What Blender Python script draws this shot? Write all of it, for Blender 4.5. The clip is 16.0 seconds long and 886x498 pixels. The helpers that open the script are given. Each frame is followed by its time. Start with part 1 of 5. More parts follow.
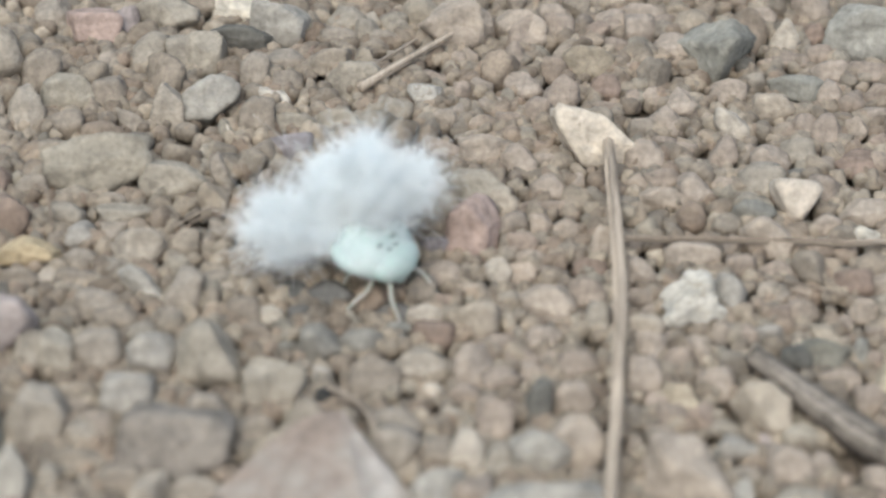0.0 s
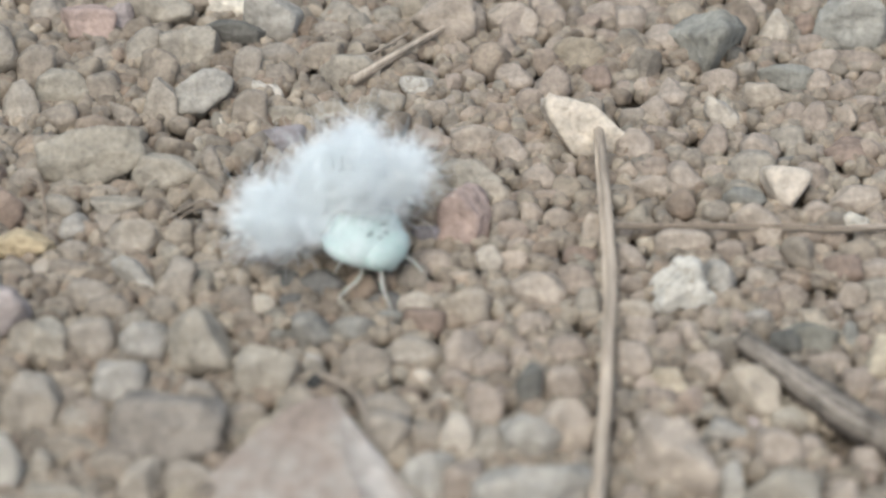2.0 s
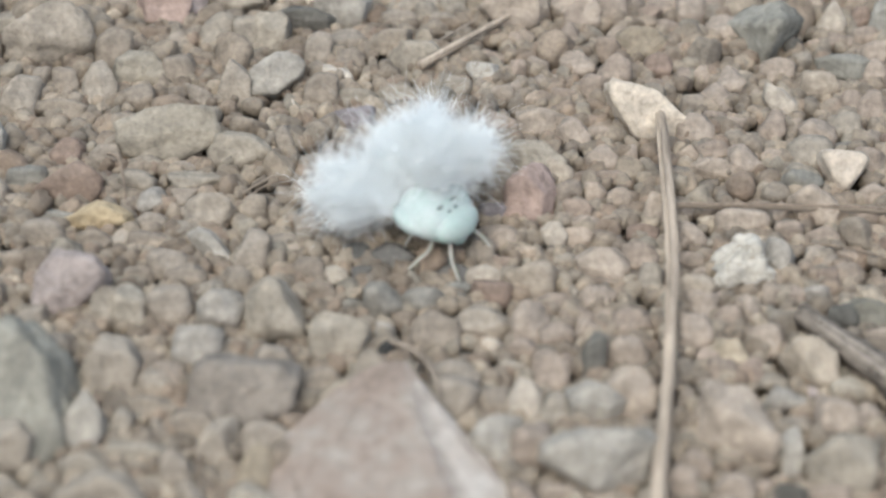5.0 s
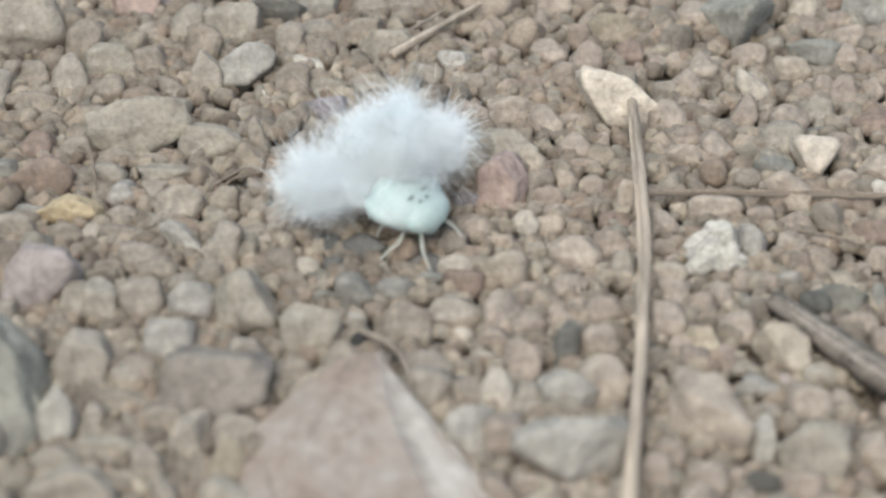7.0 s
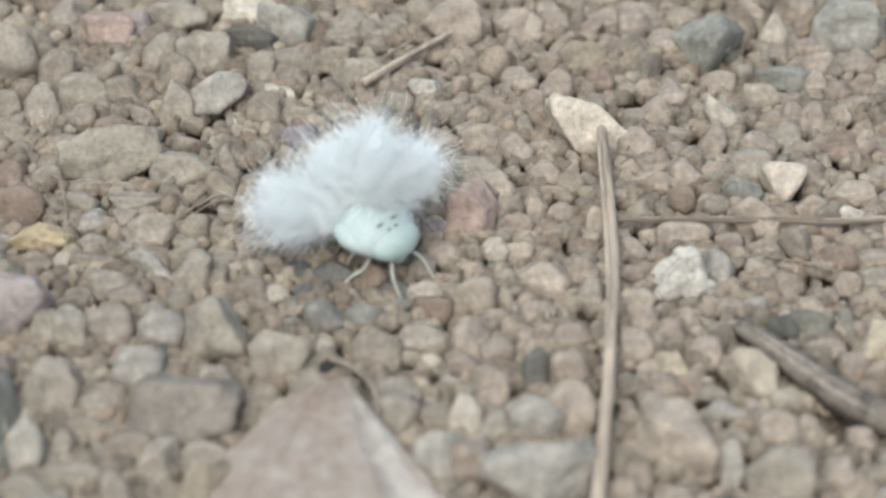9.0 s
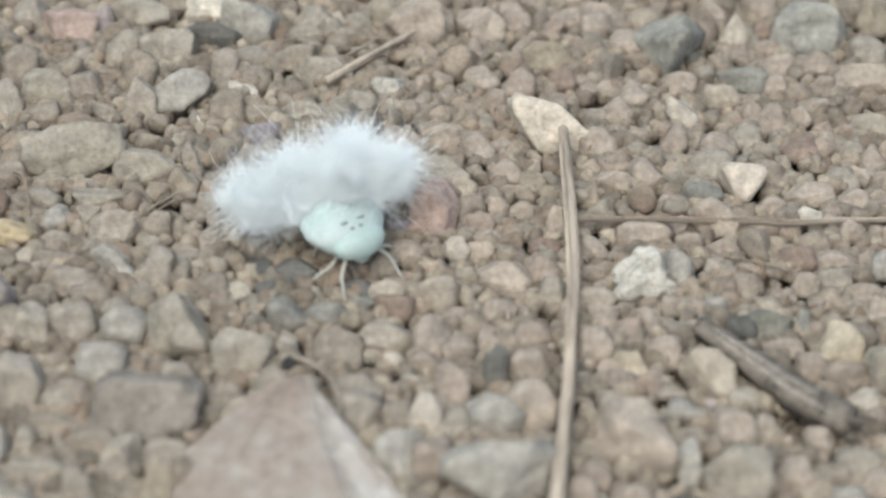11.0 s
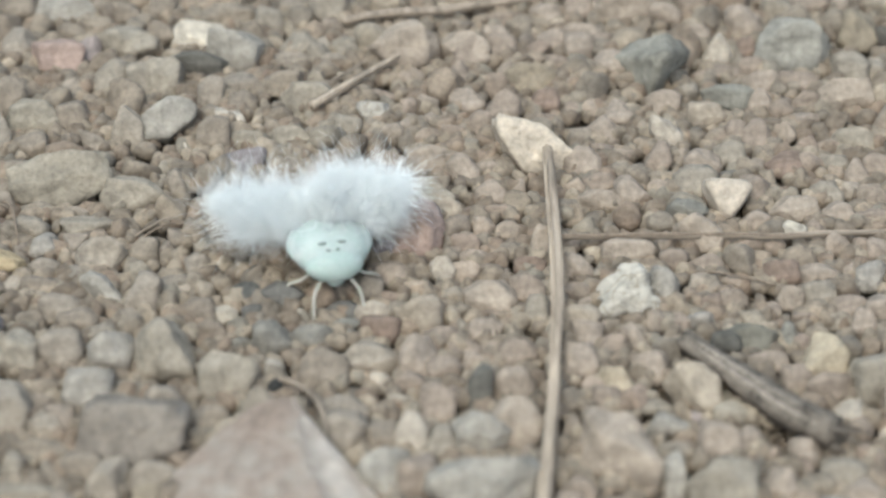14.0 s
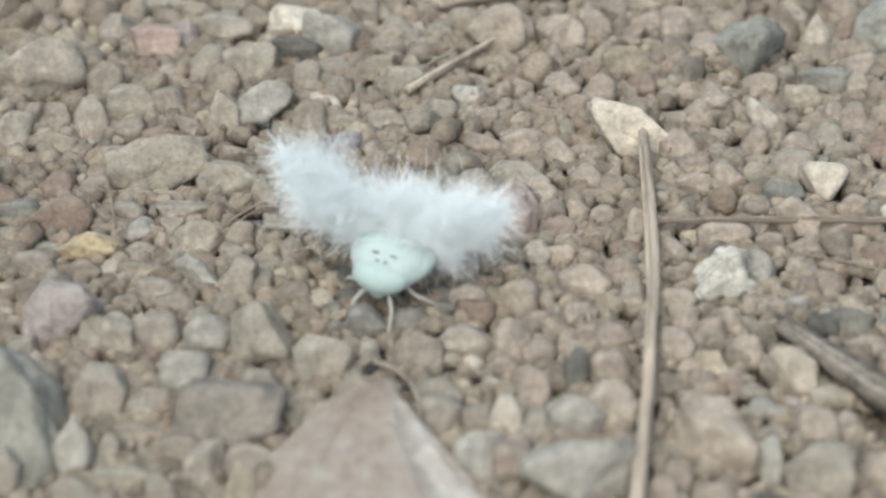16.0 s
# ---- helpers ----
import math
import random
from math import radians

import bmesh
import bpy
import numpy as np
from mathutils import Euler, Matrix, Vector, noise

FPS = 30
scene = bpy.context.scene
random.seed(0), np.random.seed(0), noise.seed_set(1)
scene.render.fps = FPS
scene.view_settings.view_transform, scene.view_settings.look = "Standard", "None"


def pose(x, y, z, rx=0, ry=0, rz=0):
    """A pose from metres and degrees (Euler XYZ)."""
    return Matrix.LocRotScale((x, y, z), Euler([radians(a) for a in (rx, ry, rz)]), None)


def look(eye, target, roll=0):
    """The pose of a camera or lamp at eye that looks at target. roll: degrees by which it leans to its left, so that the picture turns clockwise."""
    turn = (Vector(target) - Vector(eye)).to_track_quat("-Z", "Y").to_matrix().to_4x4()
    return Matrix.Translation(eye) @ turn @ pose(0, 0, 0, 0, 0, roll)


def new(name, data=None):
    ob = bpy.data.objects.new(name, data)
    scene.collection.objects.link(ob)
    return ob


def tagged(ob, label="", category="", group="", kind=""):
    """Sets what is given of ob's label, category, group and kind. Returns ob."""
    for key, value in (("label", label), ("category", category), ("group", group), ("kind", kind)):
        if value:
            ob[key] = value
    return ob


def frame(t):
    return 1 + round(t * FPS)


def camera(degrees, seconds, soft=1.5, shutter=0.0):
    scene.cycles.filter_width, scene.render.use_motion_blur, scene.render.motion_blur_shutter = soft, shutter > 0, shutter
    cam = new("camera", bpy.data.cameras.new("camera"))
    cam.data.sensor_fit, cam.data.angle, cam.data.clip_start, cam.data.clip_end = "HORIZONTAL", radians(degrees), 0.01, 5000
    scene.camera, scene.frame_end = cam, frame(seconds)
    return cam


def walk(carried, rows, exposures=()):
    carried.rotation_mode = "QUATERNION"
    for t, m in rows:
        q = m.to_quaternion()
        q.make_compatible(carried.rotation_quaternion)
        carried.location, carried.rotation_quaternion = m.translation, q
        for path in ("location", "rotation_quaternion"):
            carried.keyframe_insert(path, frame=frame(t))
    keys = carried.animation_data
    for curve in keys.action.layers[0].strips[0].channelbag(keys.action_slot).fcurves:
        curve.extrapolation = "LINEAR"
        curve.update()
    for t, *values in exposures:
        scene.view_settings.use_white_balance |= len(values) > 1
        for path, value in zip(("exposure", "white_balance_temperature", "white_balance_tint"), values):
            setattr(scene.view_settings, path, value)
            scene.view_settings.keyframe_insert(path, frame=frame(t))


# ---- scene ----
MM = 0.001


def aim(eye, yaw, pitch, roll):
    """A camera pose from its place, its turn to the left, its tilt upwards and its roll, in degrees."""
    return Matrix.Translation(eye) @ pose(0, 0, 0, 90 + pitch, 0, yaw) @ pose(0, 0, 0, 0, 0, roll)


cam = camera(22.0, 16.0, soft=2.55)
cam.data.dof.use_dof = True
cam.data.dof.focus_distance = 0.152
cam.data.dof.aperture_fstop = 30.0
PATH = [
    (0, (-0.00156, -0.10545, 0.09457), -0.894, -42.061, 2.816),
    (0.5, (-0.00171, -0.10539, 0.09415), -0.546, -42.372, 2.604),
    (1, (-0.00088, -0.10559, 0.09375), -0.245, -42.406, 2.088),
    (1.5, (-0.00080, -0.10622, 0.09374), 0.614, -42.045, 1.578),
    (2, (0.00005, -0.10726, 0.09391), -0.318, -41.643, 1.940),
    (2.5, (-0.00034, -0.11109, 0.09418), -0.183, -41.423, 1.821),
    (3, (-0.00143, -0.11290, 0.09373), -0.274, -41.663, 2.098),
    (3.5, (-0.00246, -0.11285, 0.09397), 0.647, -41.310, 1.805),
    (4, (-0.00292, -0.11283, 0.09433), 1.331, -41.036, 1.755),
    (4.5, (-0.00242, -0.11290, 0.09403), 0.124, -40.915, 2.127),
    (4.7, (-0.00218, -0.11309, 0.09363), 0.683, -40.704, 1.931),
    (6.8, (-0.00176, -0.11255, 0.09369), 0.903, -41.033, 1.663),
    (7, (-0.00110, -0.11260, 0.09378), 0.333, -41.104, 1.532),
    (7.5, (-0.00061, -0.11265, 0.09382), 0.059, -40.913, 1.645),
    (8, (-0.00010, -0.11267, 0.09388), -0.183, -40.835, 1.733),
    (8.5, (0.00014, -0.11301, 0.09392), 0.060, -40.532, 1.583),
    (9, (0.00025, -0.11312, 0.09411), 0.056, -40.365, 1.498),
    (11.3, (0.00021, -0.11376, 0.09483), -1.304, -40.474, 2.734),
    (11.5, (0.00062, -0.11400, 0.09459), -0.975, -40.241, 2.334),
    (12, (0.00044, -0.11431, 0.09464), -0.406, -40.013, 2.066),
    (12.5, (0.00032, -0.11430, 0.09464), -0.007, -39.934, 1.906),
    (13, (0.00120, -0.11407, 0.09425), -0.028, -40.063, 1.422),
    (13.5, (0.00184, -0.11470, 0.09455), -0.451, -39.657, 1.470),
    (14, (0.00237, -0.11474, 0.09453), -0.570, -39.570, 1.161),
    (14.5, (0.00320, -0.11457, 0.09420), -0.286, -39.797, 0.615),
    (15, (0.00255, -0.11426, 0.09403), 0.214, -40.110, 0.567),
    (15.5, (0.00285, -0.11424, 0.09394), 1.049, -40.111, -0.002),
    (16, (0.00251, -0.11479, 0.09430), 2.600, -39.897, -0.879),
]
walk(cam, [(t, aim(eye, yaw, pitch, roll)) for t, eye, yaw, pitch, roll in PATH],
     exposures=[(0.0, 0.42, 6270, 3.5), (4.0, 0.43, 6270, 4.5), (8.0, 0.42, 6270, 2.5), (12.0, 0.41, 6270, 1.5), (16.0, 0.40, 6270, 0.0)])

# ---- light: a bright overcast sky ----
world = bpy.data.worlds.new("overcast_sky")
scene.world = world
world.use_nodes = True
wn, wl = world.node_tree.nodes, world.node_tree.links
wn.clear()
sky = wn.new("ShaderNodeTexSky")
sky.sky_type = "NISHITA"
sky.sun_disc = False
sky.sun_elevation = radians(58)
sky.sun_rotation = radians(200)
sky.air_density = 1.0
sky.dust_density = 6.0
sky.ozone_density = 1.0
bg = wn.new("ShaderNodeBackground")
bg.inputs["Strength"].default_value = 0.15
wo = wn.new("ShaderNodeOutputWorld")
wl.new(sky.outputs[0], bg.inputs["Color"])
wl.new(bg.outputs[0], wo.inputs["Surface"])
sun_data = bpy.data.lights.new("sun", "SUN")
sun_data.energy = 1.3
sun_data.angle = radians(50)
sun_data.color = (0.97, 0.99, 1.0)
sun = new("sun", sun_data)
sun.matrix_world = look((-0.3, 0.25, 0.9), (0, 0, 0))


# ---- materials ----
def nodes_of(name):
    m = bpy.data.materials.new(name)
    m.use_nodes = True
    nt = m.node_tree
    nt.nodes.clear()
    out = nt.nodes.new("ShaderNodeOutputMaterial")
    bsdf = nt.nodes.new("ShaderNodeBsdfPrincipled")
    nt.links.new(bsdf.outputs[0], out.inputs["Surface"])
    return m, nt, bsdf


def put(nt, kind, **values):
    n = nt.nodes.new(kind)
    for k, v in values.items():
        n.inputs[k].default_value = v
    return n


def noise_node(nt, scale, detail=4.0, rough=0.6, stretch=None):
    tc = nt.nodes.new("ShaderNodeTexCoord")
    n = put(nt, "ShaderNodeTexNoise", Scale=scale, Detail=detail, Roughness=rough)
    if stretch:
        mp = nt.nodes.new("ShaderNodeMapping")
        mp.inputs["Scale"].default_value = stretch
        nt.links.new(tc.outputs["Object"], mp.inputs["Vector"])
        nt.links.new(mp.outputs[0], n.inputs["Vector"])
    else:
        nt.links.new(tc.outputs["Object"], n.inputs["Vector"])
    return n


def ramp(nt, src, stops):
    r = nt.nodes.new("ShaderNodeValToRGB")
    e = r.color_ramp.elements
    while len(e) < len(stops):
        e.new(0.5)
    for el, (p, c) in zip(e, stops):
        el.position = p
        el.color = (*c, 1) if len(c) == 3 else c
    nt.links.new(src, r.inputs[0])
    return r


def mixed(nt, a, b, factor, mode="MIX"):
    m = nt.nodes.new("ShaderNodeMix")
    m.data_type = "RGBA"
    m.blend_type = mode
    for sock, v in ((m.inputs[0], factor), (m.inputs[6], a), (m.inputs[7], b)):
        if isinstance(v, (int, float)):
            sock.default_value = v
        elif isinstance(v, tuple):
            sock.default_value = (*v, 1)
        else:
            nt.links.new(v, sock)
    return m.outputs[2]


def bump_on(nt, bsdf, src, strength, distance):
    b = put(nt, "ShaderNodeBump", Strength=strength, Distance=distance)
    nt.links.new(src, b.inputs["Height"])
    nt.links.new(b.outputs[0], bsdf.inputs["Normal"])


def stone_material(name, base, island=False, vein=0.0, spread=0.15):
    """Dusty stone: base colour with blotches, grain, pale dust and a tone of its own for every stone."""
    m, nt, bsdf = nodes_of(name)
    big = noise_node(nt, 520.0, 3.0, 0.6)
    fine = noise_node(nt, 2600.0, 5.0, 0.7)
    dark = tuple(c * 0.68 for c in base)
    pale = tuple(c * 1.26 for c in base)
    blot = ramp(nt, big.outputs["Fac"], [(0.32, dark), (0.52, base), (0.72, pale)])
    grain = ramp(nt, fine.outputs["Fac"], [(0.3, (0.64, 0.62, 0.60)), (0.5, (1, 1, 1)), (0.72, (1.25, 1.24, 1.2))])
    col = mixed(nt, blot.outputs[0], grain.outputs[0], 0.75, "MULTIPLY")
    rnd = nt.nodes.new("ShaderNodeNewGeometry").outputs["Random Per Island"]
    if island:
        tint = ramp(nt, rnd, [(0.0, (0.76, 0.71, 0.66)), (0.16, (1.0, 0.96, 0.90)), (0.32, (0.88, 0.88, 0.86)), (0.48, (1.22, 1.17, 1.08)),
                              (0.64, (0.98, 0.87, 0.79)), (0.76, (0.84, 0.80, 0.74)), (0.9, (1.44, 1.40, 1.30)), (1.0, (0.94, 0.97, 0.95))])
    else:
        lo, hi = 1 - spread, 1 + spread
        tint = ramp(nt, rnd, [(0.0, (lo, lo * 0.985, lo * 0.97)), (0.2, (1.03, 0.985, 0.98)), (0.4, (lo * 1.06, lo * 1.08, lo * 1.09)),
                              (0.6, (1.06, 1.03, 1.0)), (0.8, (0.97, 0.96, 0.97)), (1.0, (hi, hi, hi * 0.99))])
    col = mixed(nt, col, tint.outputs[0], 1.0, "MULTIPLY")
    if vein:
        v = noise_node(nt, 700.0, 2.0, 0.5)
        crack = ramp(nt, v.outputs["Fac"], [(0.47, (1, 1, 1)), (0.5, (0.62, 0.58, 0.52)), (0.53, (1, 1, 1))])
        col = mixed(nt, col, crack.outputs[0], vein, "MULTIPLY")
    nt.links.new(col, bsdf.inputs["Base Color"])
    bsdf.inputs["Roughness"].default_value = 0.88
    bsdf.inputs["Specular IOR Level"].default_value = 0.3
    mid = noise_node(nt, 1500.0, 6.0, 0.65)
    bump_on(nt, bsdf, mid.outputs["Fac"], 1.0, 0.0003)
    return m


TONES = {
    # d2 and s2 paint the insect's shade into pebbles under it; d2 also serves elsewhere
    "m": (0.325, 0.282, 0.237), "n2": (0.283, 0.241, 0.201), "c3": (0.35, 0.31, 0.255), "d2": (0.15, 0.149, 0.14), "d3": (0.218, 0.197, 0.173), "d4": (0.16, 0.156, 0.133), "s2": (0.225, 0.218, 0.195),
    "t": (0.25, 0.22, 0.182), "o": (0.284, 0.255, 0.216), "g": (0.283, 0.258, 0.217), "s": (0.28, 0.257, 0.214),
    "k": (0.305, 0.29, 0.26), "w": (0.517, 0.483, 0.418), "W": (0.42, 0.405, 0.365), "c": (0.48, 0.43, 0.362),
    "p": (0.335, 0.262, 0.231), "r": (0.225, 0.177, 0.145), "v": (0.30, 0.264, 0.252), "b": (0.218, 0.215, 0.192),
    "b2": (0.235, 0.23, 0.2), "b3": (0.275, 0.27, 0.245), "d": (0.125, 0.122, 0.110), "u": (0.15, 0.132, 0.108), "c2": (0.40, 0.365, 0.31), "n": (0.044, 0.046, 0.045),
    "q": (0.228, 0.214, 0.222), "y": (0.40, 0.33, 0.22), "y2": (0.252, 0.220, 0.172), "y3": (0.37, 0.325, 0.25),
}
WORDS = {
    "m": "warm beige gravel pebble with blunt edges", "n2": "warm tan gravel pebble, rough and dusty", "c3": "cream coloured rough stone with a pitted face", "d2": "dull dark grey pebble in the tone of the insect's painted shade", "d4": "dark greenish grey stone beside the stick", "d3": "large dull brownish grey stone in the gravel", "s2": "cool grey rounded pebble, toned darker for shade under the insect",
    "t": "tan dusty gravel pebble, rough and rounded", "o": "pale beige gravel pebble with blunt edges",
    "g": "greyish beige gravel pebble, dusty and worn", "s": "olive grey dusty stone among the gravel",
    "k": "pale grey smooth stone among the gravel", "w": "small off-white rounded pebble in the gravel",
    "W": "white crumbly stone with dark fine veins", "c": "cream coloured angular stone in the gravel",
    "p": "dull pinkish red angular stone in the gravel", "r": "reddish brown earthy pebble in the gravel",
    "v": "pinkish violet grey rounded stone in the gravel", "b": "blue-grey angular stone in the gravel",
    "b2": "large greenish grey stone half sunk in gravel", "b3": "pale blue-grey rounded stone in the gravel",
    "u": "dark brown crumb of soil between stones", "c2": "small cream coloured wedge of stone", "d": "dark grey stone lying among the gravel", "n": "small nearly black pebble in the gravel",
    "q": "dull violet grey stone in the gravel",
    "y": "yellow ochre stone with a pale top", "y2": "yellowish brown oval pebble in the gravel",
    "y3": "peach coloured rounded pebble in the gravel",
}
STONE = {k: stone_material("stone_" + k, c, vein=0.8 if k == "W" else 0.0) for k, c in TONES.items()}
GRAVEL = stone_material("gravel_mixed", (0.248, 0.221, 0.189), island=True)


def soil_material():
    m, nt, bsdf = nodes_of("soil")
    a = noise_node(nt, 380.0, 6.0, 0.7)
    b = noise_node(nt, 9.0, 5.0, 0.6)
    c1 = ramp(nt, a.outputs["Fac"], [(0.3, (0.099, 0.087, 0.072)), (0.55, (0.182, 0.160, 0.133)), (0.75, (0.251, 0.224, 0.190))])
    c2 = ramp(nt, b.outputs["Fac"], [(0.3, (0.75, 0.75, 0.75)), (0.7, (1.2, 1.15, 1.1))])
    nt.links.new(mixed(nt, c1.outputs[0], c2.outputs[0], 1.0, "MULTIPLY"), bsdf.inputs["Base Color"])
    bsdf.inputs["Roughness"].default_value = 0.95
    bump_on(nt, bsdf, a.outputs["Fac"], 1.0, 0.0008)
    return m


def stalk_material(name, base, rough=0.8, contrast=0.5, along=(1, 1, 1)):
    """Dry plant fibre with streaks along the stalk's own mesh bands."""
    m, nt, bsdf = nodes_of(name)
    a = noise_node(nt, 900.0, 5.0, 0.65, along)
    f = noise_node(nt, 4200.0, 3.0, 0.6, along)
    dark = tuple(c * (1 - contrast) for c in base)
    pale = tuple(min(0.85, c * (1 + 0.45 * contrast)) for c in base)
    c1 = ramp(nt, a.outputs["Fac"], [(0.3, dark), (0.5, base), (0.7, pale)])
    c2 = ramp(nt, f.outputs["Fac"], [(0.3, (0.72, 0.7, 0.68)), (0.6, (1.1, 1.1, 1.1))])
    nt.links.new(mixed(nt, c1.outputs[0], c2.outputs[0], 0.8, "MULTIPLY"), bsdf.inputs["Base Color"])
    bsdf.inputs["Roughness"].default_value = rough
    bsdf.inputs["Specular IOR Level"].default_value = 0.3
    bump_on(nt, bsdf, f.outputs["Fac"], 0.7, 0.0001)
    return m


def wax_material():
    """White powdery wax wool."""
    m, nt, bsdf = nodes_of("white_wax")
    n = noise_node(nt, 1500.0, 3.0, 0.5)
    c = ramp(nt, n.outputs["Fac"], [(0.3, (0.90, 0.960, 0.985)), (0.7, (0.93, 0.977, 0.995))])
    nt.links.new(c.outputs[0], bsdf.inputs["Base Color"])
    bsdf.inputs["Roughness"].default_value = 0.9
    bsdf.inputs["Specular IOR Level"].default_value = 0.1
    return m


def body_material(name, base, pale):
    """Soft pale cuticle, powdered with wax."""
    m, nt, bsdf = nodes_of(name)
    n = noise_node(nt, 700.0, 4.0, 0.6)
    f = noise_node(nt, 4000.0, 3.0, 0.6)
    c = ramp(nt, n.outputs["Fac"], [(0.35, base), (0.65, pale)])
    g = ramp(nt, f.outputs["Fac"], [(0.3, (0.93, 0.93, 0.93)), (0.7, (1.04, 1.04, 1.04))])
    nt.links.new(mixed(nt, c.outputs[0], g.outputs[0], 1.0, "MULTIPLY"), bsdf.inputs["Base Color"])
    bsdf.inputs["Roughness"].default_value = 0.55
    bsdf.inputs["Subsurface Weight"].default_value = 0.35
    bsdf.inputs["Subsurface Radius"].default_value = (0.6, 1.0, 0.8)
    bsdf.inputs["Subsurface Scale"].default_value = 0.0006
    bump_on(nt, bsdf, f.outputs["Fac"], 0.3, 0.00008)
    return m


SOIL = soil_material()
STRAW = stalk_material("dry_straw", (0.40, 0.343, 0.278), along=(1.0, 0.1, 1.0))
RUST = stalk_material("dry_stem_brown", (0.251, 0.217, 0.179), along=(0.1, 1.0, 1.0))
ROOT = stalk_material("dry_rootlet", (0.225, 0.185, 0.145))
WOOD = stalk_material("weathered_wood", (0.155, 0.138, 0.118), 0.9, 0.75)
BARK = stalk_material("pale_bark", (0.255, 0.228, 0.197), 0.9, 0.6)
FIBRE = stalk_material("brown_fibre", (0.29, 0.248, 0.203), along=(1.0, 0.1, 1.0))
WAX = wax_material()
CUTICLE = body_material("pale_green_cuticle", (0.355, 0.437, 0.43), (0.42, 0.492, 0.487))
FACE = body_material("green_face", (0.345, 0.435, 0.422), (0.40, 0.48, 0.468))
LEG = body_material("pale_leg", (0.36, 0.36, 0.32), (0.43, 0.43, 0.39))
SPOT = body_material("dark_marking", (0.152, 0.182, 0.175), (0.213, 0.251, 0.236))

# ---- shapes ----
SLOPE = radians(41)
ACROSS = np.array([1.0, 0.0, 0.0])
RISE = np.array([0.0, math.sin(SLOPE), math.cos(SLOPE)])
FACING = np.array([0.0, -math.cos(SLOPE), math.sin(SLOPE)])


def ball(level):
    bm = bmesh.new()
    bmesh.ops.create_icosphere(bm, subdivisions=level, radius=1.0)
    v = np.array([x.co[:] for x in bm.verts])
    f = [[x.index for x in q.verts] for q in bm.faces]
    bm.free()
    return v / np.linalg.norm(v, axis=1)[:, None], np.array(f)


BALL = {n: ball(n) for n in (2, 3, 4, 5)}


def ripples(p, rng, scale, octaves=3):
    """Smooth waves of a random kind on points."""
    out, amp = np.zeros(len(p)), 1.0
    for _ in range(octaves):
        for _ in range(4):
            k = rng.normal(size=3) * scale
            out += amp * np.sin(p @ k + rng.uniform(0, 6.3)) / 4
        amp, scale = amp * 0.55, scale * 2.1
    return out


def worn_stone(rng, level=3, planes=9, sharp=14.0, rough=0.15, cuts=()):
    """A unit stone: a polyhedron with worn edges and a lumpy skin, filling -1..1 across and up. cuts: chosen facets, by angle and distance."""
    d, f = BALL[level]
    n = rng.normal(size=(planes, 3))
    if cuts:
        n[:, :2] *= 0.3
    n /= np.linalg.norm(n, axis=1)[:, None]
    h = rng.uniform(0.56, 1.0, planes)
    for a, dist in cuts:
        tip = rng.uniform(-0.15, 0.3)
        n = np.vstack([n, np.array([math.cos(radians(a)), math.sin(radians(a)), tip]) / math.hypot(1, tip)])
        h = np.append(h, dist)
    s = np.maximum(d @ n.T / h, 0) ** sharp
    r = (s.sum(1) + (0.62 if cuts else 0.8) ** sharp) ** (-1 / sharp)
    v = d * r[:, None]
    chip = np.abs(ripples(d, rng, 4.2, 2))
    v *= (1 + rough * ripples(d, rng, 2.4, 2) + 0.5 * rough * ripples(d, rng, 7.0, 3) + 0.55 * rough * chip)[:, None]
    lo, hi = v.min(0), v.max(0)
    return (v - (lo + hi) / 2) / ((hi - lo) / 2), f


def mesh_from(name, v, f, material, smooth=True):
    me = bpy.data.meshes.new(name)
    me.from_pydata(v.tolist(), [], f.tolist() if isinstance(f, np.ndarray) else f)
    if smooth:
        me.shade_smooth()
    me.materials.append(material)
    return me


def shape_cuts(shape, rng):
    """Facets for a shape word: a block, with corners struck off: 1 to 4 (from the top left, clockwise) lightly, a to d more, doubled figures deeply."""
    cuts = [(a + rng.uniform(-9, 9), rng.uniform(0.92, 1.0)) for a in (0, 90, 180, 270)]
    for corner, letter, light, deep in (("1", "a", 135, 148), ("2", "b", 45, 32), ("3", "c", -45, -32), ("4", "d", -135, -148)):
        if letter in shape:
            cuts.append((light + rng.uniform(-5, 5), rng.uniform(0.70, 0.80)))
        elif shape.count(corner) == 2:
            cuts.append((deep + rng.uniform(-6, 6), rng.uniform(0.5, 0.62)))
        elif corner in shape:
            cuts.append((light + rng.uniform(-12, 12), rng.uniform(0.9, 1.05)))
        else:
            cuts.append((light + rng.uniform(-10, 10), rng.uniform(1.18, 1.36)))
    return cuts


SMALL = {}


